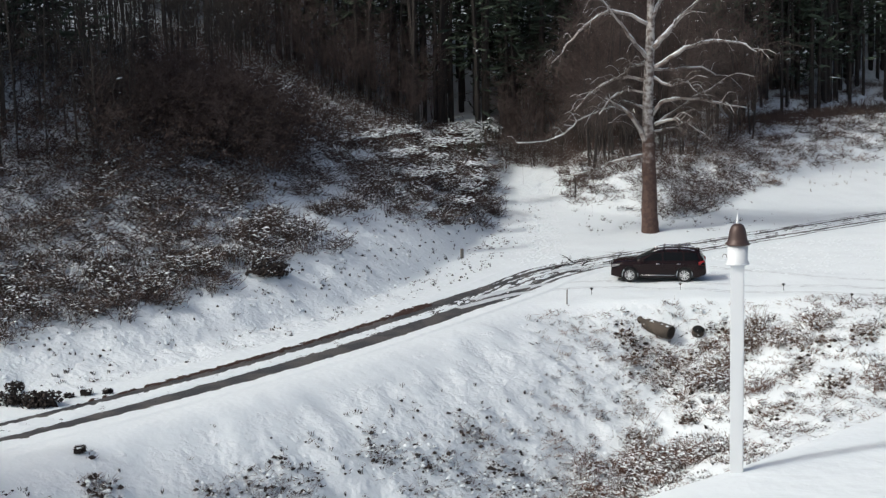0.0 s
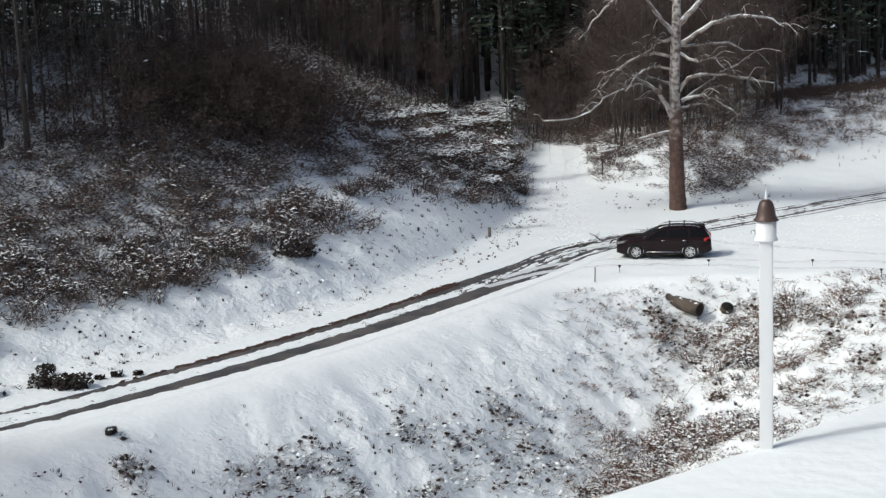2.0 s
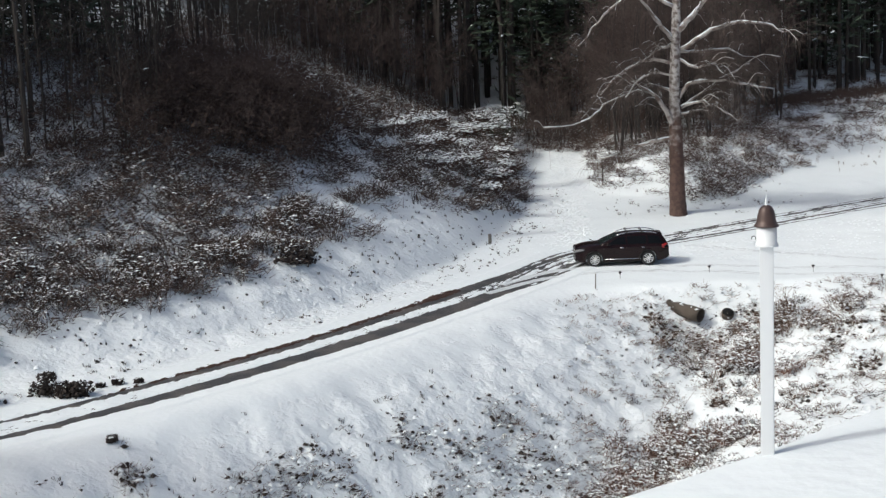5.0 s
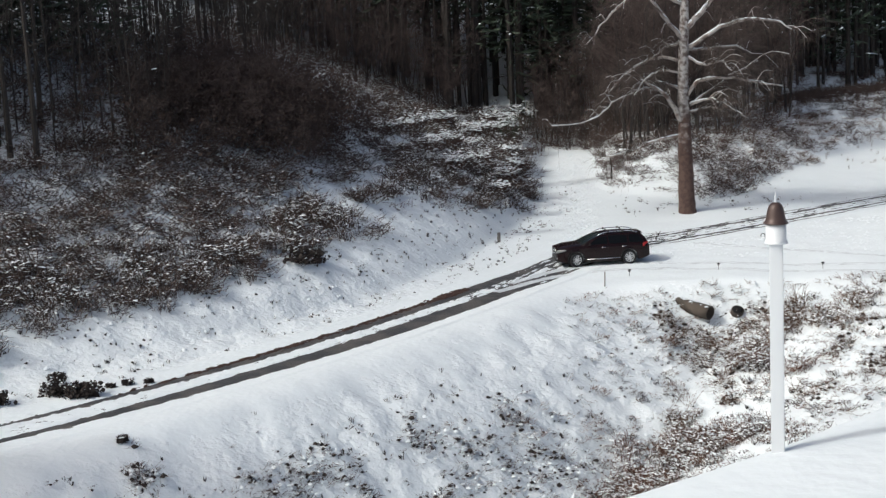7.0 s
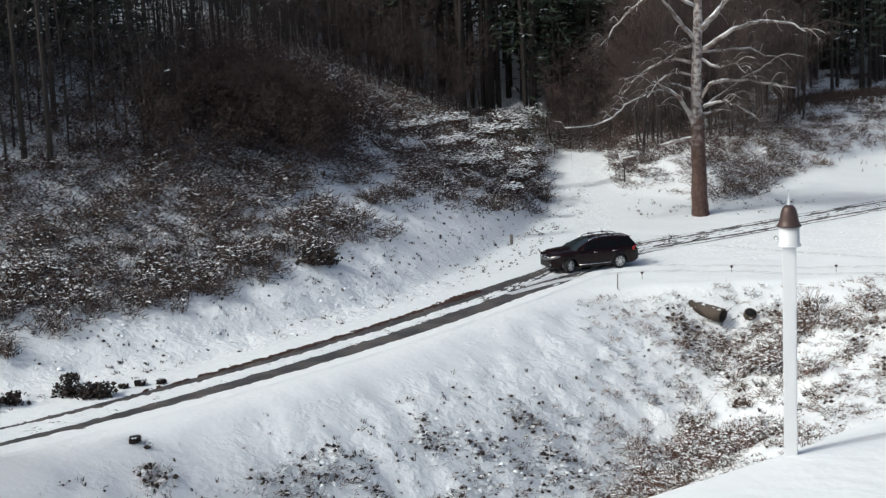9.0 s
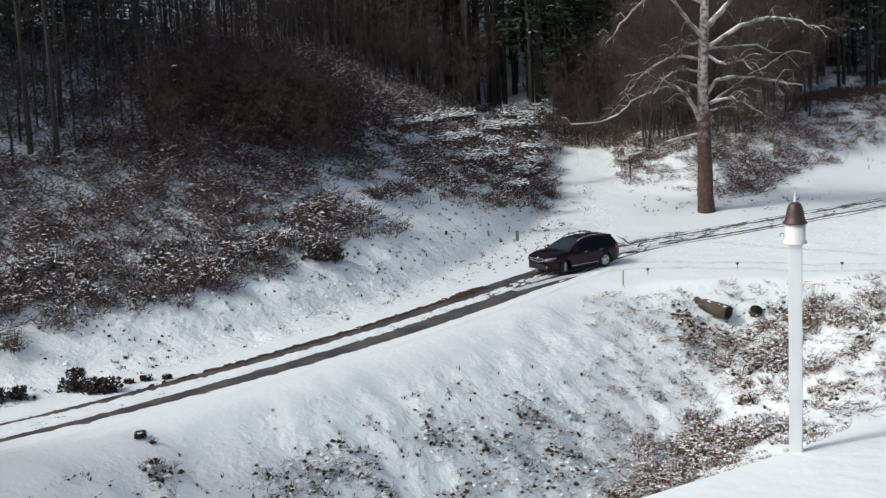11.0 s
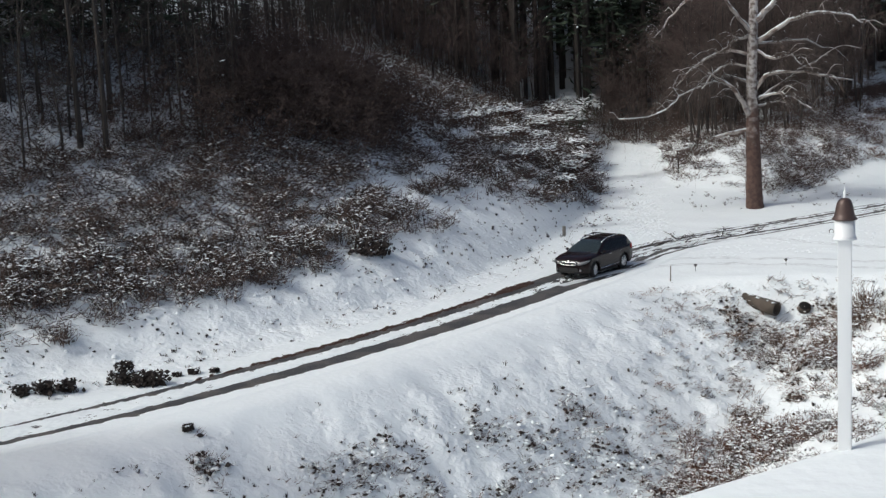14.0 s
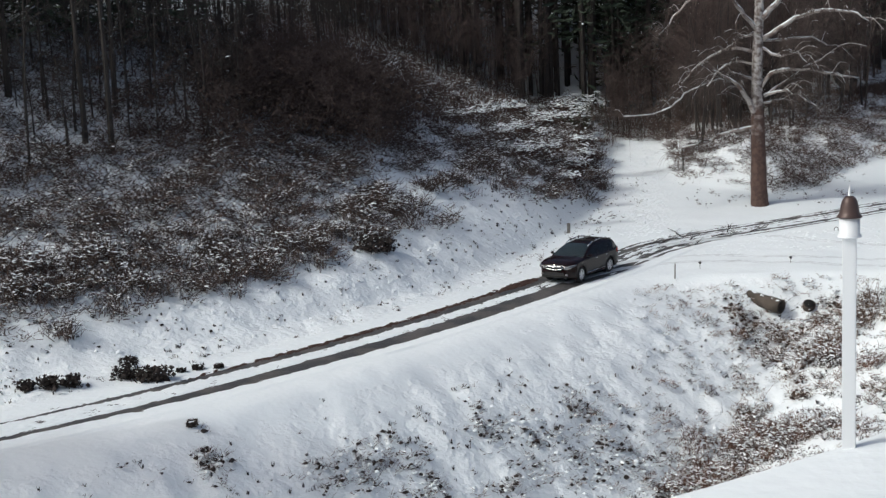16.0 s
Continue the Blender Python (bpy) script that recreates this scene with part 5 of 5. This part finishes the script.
        tangle(sp, rng, q, rng.uniform(0.12, 0.42, n), rng.uniform(0.1, 0.3, n), 11, 4 if x < 5 else 0, 2, 0.010)
        sp.mounds(q[14:] + np.stack([rng.normal(size=n - 14) * 0.12, rng.normal(size=n - 14) * 0.12, np.full(n - 14, 0.0)], 1), rng.uniform(0.04, 0.09, n - 14), 0.8, 1, rng)
        tagged(new("leaf_litter", sp.mesh("leaf_litter", mats)), "dark wet leaves and stems broken up by snow lumps", "leaves", "leaf patches in the ravine", kind="stuff")
    # rounded lumps of snow over buried weeds
    sp = Soup()
    x, y = scatter(rng, 26000, (-26, 40), (24, 100))
    s, rd, rv = side_of(x, y, LEFT_LINE)[0], side_of(x, y, ROAD_LINE)[0], side_of(x, y, RAVINE_LINE)[0]
    heaped = 0.25 + 0.75 * ss(-0.2, 0.6, waves(x, y, 2.4, 89))
    c = np.maximum(ss(2.5, 3.2, rd) * ss(-3.0, -2.0, s) * (1 - ss(5, 8, s)) * 0.8, 0.5 * ss(5.0, 8.0, -rd) * (y < 71.0) * (y > 42)) * heaped
    k = (rng.random(len(x)) < c) & (x / y > -0.4) & (x / y < 0.36)
    p = feet(x[k], y[k])
    r = 0.035 + 0.06 * rng.random(len(p)) ** 2
    sp.mounds(p - np.outer(r, [0, 0, 0.35]), r, 0.85, 0, rng)
    tagged(new("snow_lumps", sp.mesh("snow_lumps", [SNOW_CLUMP], True)), "small rounded lumps of snow over buried weeds", "snow", kind="stuff")
    # footprints trodden along the path and out to the lane
    sp = Soup()
    t = rng.uniform(0, 1, 900)
    tx = np.interp(t, [0, 0.25, 0.5, 1], [5.0, 5.6, 6.2, 7.6]) + rng.normal(size=900) * 0.75
    q = feet(tx, np.interp(t, [0, 0.25, 0.5, 1], [81.5, 88, 96, 121]))
    sp.mounds(q - [0, 0, 0.02], rng.uniform(0.05, 0.11, 900), 0.6, 0, rng)
    x, y = scatter(rng, 1900, (7, 77), (27, 89))
    rd = side_of(x, y, ROAD_LINE)[0]
    k = (rd < -1.9) & (rng.random(1900) < 0.25 + 0.75 * ss(-0.1, 0.5, waves(x * 0.5, y * 2.0, 3.0, 90)))
    q = feet(x[k], y[k])
    sp.mounds(q - [0, 0, 0.02], rng.uniform(0.05, 0.12, len(q)), 0.55, 0, rng)
    tagged(new("trodden_snow", sp.mesh("trodden_snow", [SNOW_CLUMP], True)), "churned snow round footprints and wheel tracks", "snow", kind="stuff")
    # dark tufts on the bank above the lane
    sp = Soup()
    x, y = scatter(rng, 7000, (-26, 46), (3, 94))
    s, a = side_of(x, y, LEFT_LINE)
    rd = side_of(x, y, ROAD_LINE)[0]
    k = (rd > 2.7) & (s > -2.6) & (s < 6) & (rng.random(len(x)) < 0.12 + 0.5 * ss(0.3, 0.9, waves(x, y, 2.6, 84)))
    p = feet(x[k], y[k])
    shrub(sp, rng, p, rng.uniform(0.04, 0.2, len(p)), rng.uniform(0.05, 0.18, len(p)), 8, 0, 0, 0.012)
    sp.clumps(p[::6] + [0, 0, 0.03], rng.uniform(0.05, 0.13, len(p[::6])), 0.6, 1, rng)
    tagged(new("bank_tufts", sp.mesh("bank_tufts", [DARK_LEAF, DARK_LEAF])), "dark weed tufts poking through the snow bank", "weeds", kind="stuff")
    sp = Soup()
    x, y = scatter(rng, 6000, (-16, 40), (12, 70))
    rd, _ = side_of(x, y, ROAD_LINE)
    rv, _ = side_of(x, y, RAVINE_LINE)
    k = (rd < -3.0) & (rng.random(len(x)) < (0.06 + 0.5 * ss(0.25, 0.9, waves(x, y, 3.0, 86))) * np.where(x < -1, ss(3.8, 6.5, -rd), ss(5.0, 8.5, -rd))) & (y > 40)
    p = feet(x[k], y[k])
    shrub(sp, rng, p, rng.uniform(0.04, 0.22, len(p)), rng.uniform(0.05, 0.2, len(p)), 9, 0, 0, 0.012)
    tagged(new("slope_tufts", sp.mesh("slope_tufts", [DARK_LEAF, DARK_LEAF])), "dark weed tufts poking through the snowy slope", "weeds", kind="stuff")
    # small dark heads of weeds half buried in the snow
    sp = Soup()
    x, y = scatter(rng, 66000, (-26, 40), (26, 102))
    s, a = side_of(x, y, LEFT_LINE)
    rd, _ = side_of(x, y, ROAD_LINE)
    rv, va = side_of(x, y, RAVINE_LINE)
    patchy = ss(0.0, 0.8, waves(x, y, 2.2, 87) + 0.5 * waves(x, y, 0.9, 88))
    bank = ss(2.5, 3.0, rd) * ss(-3.2, -2.2, s) * (1 - ss(5.5, 8, s)) * (0.05 + 0.36 * patchy)
    head = np.exp(-((x - 11.0) / 4.4) ** 2 - ((y - 68.6) / 2.8) ** 2)
    slope = np.where(x < -1, ss(4.0, 7.0, -rd), ss(5.4, 9.0, -rd)) * (y < 71.2) * (0.05 + 0.34 * patchy) * np.where(rv < 0, 1.0, 0.75)
    c = np.maximum(np.maximum(bank, slope), 0.85 * head * (0.3 + 0.7 * patchy) * (rd < -4) * (y < 71.3))
    c = np.maximum(c, 0.42 * patchy * ss(7.6, 8.6, x) * (1 - ss(14, 24, x)) * ss(91, 94, y))
    k = (rng.random(len(x)) < c * 0.62) & (y > 40) & (x / y > -0.4) & (x / y < 0.36)
    p = feet(x[k], y[k])
    big = rng.random(len(p)) ** 2.2
    sp.clumps(p + [0, 0, 0.01], 0.022 + 0.07 * big, 0.7, 0, rng)
    w = rng.random(len(p)) < 0.55
    tangle(sp, rng, p[w], 0.06 + 0.26 * big[w], 0.08 + 0.22 * big[w], 7, 1, 1, 0.011, 2, 0.03)
    tagged(new("weed_heads", sp.mesh("weed_heads", [DARK_LEAF, TWIG, SNOW_CLUMP])), "small dark weed heads half buried in snow", "weeds", kind="stuff")
    # two dark clumps by the lane
    for x, y, r in ((-15.75, 54.5, 0.42), (-15.9, 55.6, 0.30), (-14.95, 54.25, 0.46), (-14.45, 54.35, 0.46), (-13.9, 55.4, 0.15), (-13.35, 55.75, 0.18), (-12.6, 56.0, 0.13), (-17.4, 53.2, 0.36), (-18.1, 52.9, 0.40), (-18.9, 52.6, 0.32), (-12.03, 48.87, 0.16), (-8.3, 69.4, 0.6), (-7.6, 70.0, 0.5)):
        sp = Soup()
        z = ground_z(x, y)
        shrub(sp, rng, np.array([[x, y, z]]), np.array([r]), np.array([r * 1.3]), 30, 0, 3, 0.016)
        q = np.array([x, y, z]) + rng.normal(size=(300, 3)) * [r * 0.45, r * 0.40, 0] + np.stack([np.zeros(300), np.zeros(300), rng.uniform(0, r * 1.1, 300)], 1)
        sp.leaves(q, 0.08, 0, rng)
        sp.clumps(q[14:60] - [0, 0, 0.05], rng.uniform(0.3, 0.5, 46) * r * 0.6, 0.9, 0, rng)
        sp.clumps(q[:14] + [0, 0, r * 0.4], rng.uniform(0.03, 0.08, 14), 0.5, 1, rng)
        tagged(new("dark_clump", sp.mesh("dark_clump", [DARK_LEAF, SNOW_CLUMP])), "dark clump of wet leaves and stems beside the lane", "weeds", "dark clumps by the lane", kind="stuff")


build_hill_brush()
build_right_brush()
build_ravine_weeds()

# ---- small things by the lane ----
def build_culvert():
    pipe = empty("culvert_pipe", Matrix(), "weathered concrete pipe lying in the snowy bank", "pipe")
    a, b = Vector((9.0, 71.0, -0.90)), Vector((10.41, 69.7, -1.21))
    m = Matrix.Translation(a) @ (b - a).to_track_quat("Z", "Y").to_matrix().to_4x4()
    l = (b - a).length
    part("barrel", bm_lathe([(0.26, 0), (0.31, 0), (0.31, l * 0.62), (0.335, l * 0.64), (0.335, l), (0.32, l + 0.02), (0.27, l + 0.02), (0.26, l - 0.3), (0.02, l - 0.32)], 32, m), pipe, "round concrete barrel", CONCRETE)
    sp = Soup()
    rng = np.random.default_rng(7)
    t = rng.uniform(0.05, 0.95, 26)
    p = np.array(a)[None] + np.outer(t, np.array(b - a)) + np.stack([rng.normal(size=26) * 0.08, rng.normal(size=26) * 0.08, np.full(26, 0.30)], 1)
    sp.clumps(p, rng.uniform(0.05, 0.14, 26), 0.3, 0, rng)
    part("snow", sp.mesh("snow", [SNOW_CLUMP]), pipe, "patches of snow on top")
    x, y = 11.75, 70.25
    hole = empty("culvert_mouth", pose(x, y, ground_z(x, y), 0, 0, 6), "dark open mouth of a buried drain pipe", "drain")
    turn = pose(0, -0.02, 0.06, 34, 0, 0)
    part("collar", bm_lathe([(0.255, -0.30), (0.29, -0.30), (0.29, 0.13), (0.27, 0.15), (0.255, 0.13)], 28, turn, False), hole, "snowy rim of the pipe", CONCRETE)
    # solid black plug in place of the pipe's shaded inside
    part("hollow", bm_lathe([(0.02, 0.04), (0.26, 0.04), (0.26, 0.138), (0.02, 0.132)], 28, turn), hole, "black plug that paints the shade inside the pipe", HOLE_SHADE)


def build_markers():
    first = None
    for x, y in ((7.13, 73.4), (11.48, 73.8), (16.34, 73.1), (18.96, 70.6)):
        m = pose(x, y, ground_z(x, y))
        if first is None:
            first = empty("path_light", m, "small dark solar light on a thin stake in the snow", "garden light", "lights along the turning place")
            part("stake", bm_lathe([(0.012, -0.1), (0.012, 0.24)], 8), first, "thin dark stake", BLACK_PLASTIC)
            part("lens", bm_lathe([(0.03, 0.22), (0.045, 0.23), (0.045, 0.29), (0.03, 0.30)], 14), first, "grey lamp body", CONCRETE)
            part("cap", bm_lathe([(0.09, 0.295), (0.09, 0.31), (0.05, 0.34), (0.01, 0.345)], 16), first, "dark round cap", BLACK_PLASTIC)
        else:
            copy_thing(first, m)
    x, y = 5.76, 71.3
    rod = empty("marker_rod", pose(x, y, ground_z(x, y), 0, 1.5, 0), "thin grey metal rod standing in the snow", "rod")
    part("rod", bm_lathe([(0.028, -0.2), (0.028, 0.68), (0.024, 0.69)], 10), rod, "", WOOD_GREY)
    x, y = 1.05, 84.9
    stub = empty("fence_stub", pose(x, y, ground_z(x, y), 2, 0, 20), "short weathered wooden stub post beside the path", "post")
    part("post", bm_box(0.16, 0.14, 0.85, pose(0, 0, 0.12), 0.012), stub, "grey split wood", WOOD_GREY, False)
    x, y = 8.9, 102.2
    sap = Soup()
    sap.tube([(0, 0, -0.1), (0.02, 0, 0.7), (-0.03, 0, 1.5)], [0.05, 0.045, 0.03], 6)
    ob = new("sapling_stump", sap.mesh("sapling_stump", [BARK], True))
    ob.matrix_world = pose(x, y, ground_z(x, y))
    tagged(ob, "dark bare sapling stump by the path", "stump")


def build_fallen_branches():
    rng = np.random.default_rng(53)
    for x, y, turn, l in ((5.9, 80.9, 20, 1.5), (7.4, 81.3, 60, 1.2), (8.6, 82.1, 10, 1.8), (9.6, 83.4, 75, 1.1), (6.6, 79.4, -20, 1.3), (10.8, 83.3, 35, 1.4), (7.0, 82.6, 110, 1.0), (23.5, 74.8, 5, 0.9), (4.9, 80.2, -8, 1.3)):
        sp = Soup()
        pts = np.array([(0, 0, 0.04), (l * 0.35, 0.06, 0.10), (l * 0.7, -0.05, 0.14), (l, 0.08, 0.22)])
        sp.tube(pts, [0.035, 0.03, 0.02, 0.008], 6)
        for _ in range(12):
            t = rng.uniform(0.2, 1)
            a = pts[0] + (pts[3] - pts[0]) * t + [0, 0, 0.03]
            e = a + np.array([rng.uniform(0, 0.5), rng.normal() * 0.35, rng.uniform(0.0, 0.30)])
            sp.twigs(a[None], ((a + e) / 2)[None], e[None], 0.012)
        ob = new("fallen_branch", sp.mesh("fallen_branch", [BARK], True))
        ob.matrix_world = pose(x, y, ground_z(x, y), 0, 0, turn)
        tagged(ob, "dark fallen branch lying on the snowy lane", "branch", "fallen branches on the lane")


build_culvert()
build_markers()
build_fallen_branches()

# ---- what moves ----
DRIVE = [
    (0, 10.87, 76.91, 170.3), (0.5, 10.57, 76.99, 168.8), (1, 10.30, 77.06, 169.0), (1.5, 10.04, 77.11, 170.2), (2, 9.76, 77.16, 171.7), (2.5, 9.45, 77.21, 173.4),
    (3, 9.11, 77.25, 175.0), (3.5, 8.74, 77.29, 176.4), (4, 8.35, 77.32, 177.7), (4.5, 7.96, 77.35, 178.8), (5, 7.56, 77.36, 180.0), (5.5, 7.16, 77.36, 181.3),
    (6, 6.78, 77.33, 182.8), (6.5, 6.41, 77.29, 184.7), (7, 6.06, 77.22, 187.1), (7.5, 5.72, 77.13, 189.3), (8, 5.40, 77.00, 192.1), (8.5, 5.09, 76.85, 195.4),
    (9, 4.80, 76.68, 199.4), (9.5, 4.51, 76.47, 203.8), (10, 4.23, 76.25, 208.4), (10.5, 3.96, 76.00, 213.7), (11, 3.70, 75.75, 219.1), (11.5, 3.44, 75.48, 224.2),
    (12, 3.20, 75.21, 227.8), (12.5, 2.96, 74.93, 230.7), (13, 2.74, 74.66, 232.7), (13.5, 2.53, 74.38, 235.3), (14, 2.32, 74.10, 237.0), (14.5, 2.12, 73.78, 237.9),
    (15, 1.91, 73.42, 238.2), (15.5, 1.67, 72.97, 238.3), (16, 1.37, 72.39, 238.8),
]


def motions():
    walk(CAR, [(t, pose(x, y, 0.0, 0, 0, h)) for t, x, y, h in DRIVE])
    # wheels roll with the way driven; the front pair steers into the bend
    rolled, turned = [0.0], []
    for (t0, x0, y0, h0), (t1, x1, y1, h1) in zip(DRIVE, DRIVE[1:]):
        rolled.append(rolled[-1] + math.degrees(math.hypot(x1 - x0, y1 - y0) / WHEEL_R))
    for i, row in enumerate(DRIVE):
        a, b = DRIVE[max(i - 1, 0)], DRIVE[min(i + 1, len(DRIVE) - 1)]
        way = max(math.hypot(b[1] - a[1], b[2] - a[2]), 0.1)
        turned.append(max(-32, min(32, math.degrees(math.atan(radians(b[3] - a[3]) / way * 2.7)))))
    for wheel, x, side in WHEELS:
        rows = []
        for i, row in enumerate(DRIVE):
            steer = turned[i] if x > 0 else 0.0
            rows.append((row[0], pose(x, side * 0.80, WHEEL_R) @ pose(0, 0, 0, 0, 0, steer) @ pose(0, 0, 0, 0, rolled[i], 0)))
        walk(wheel, rows)


motions()
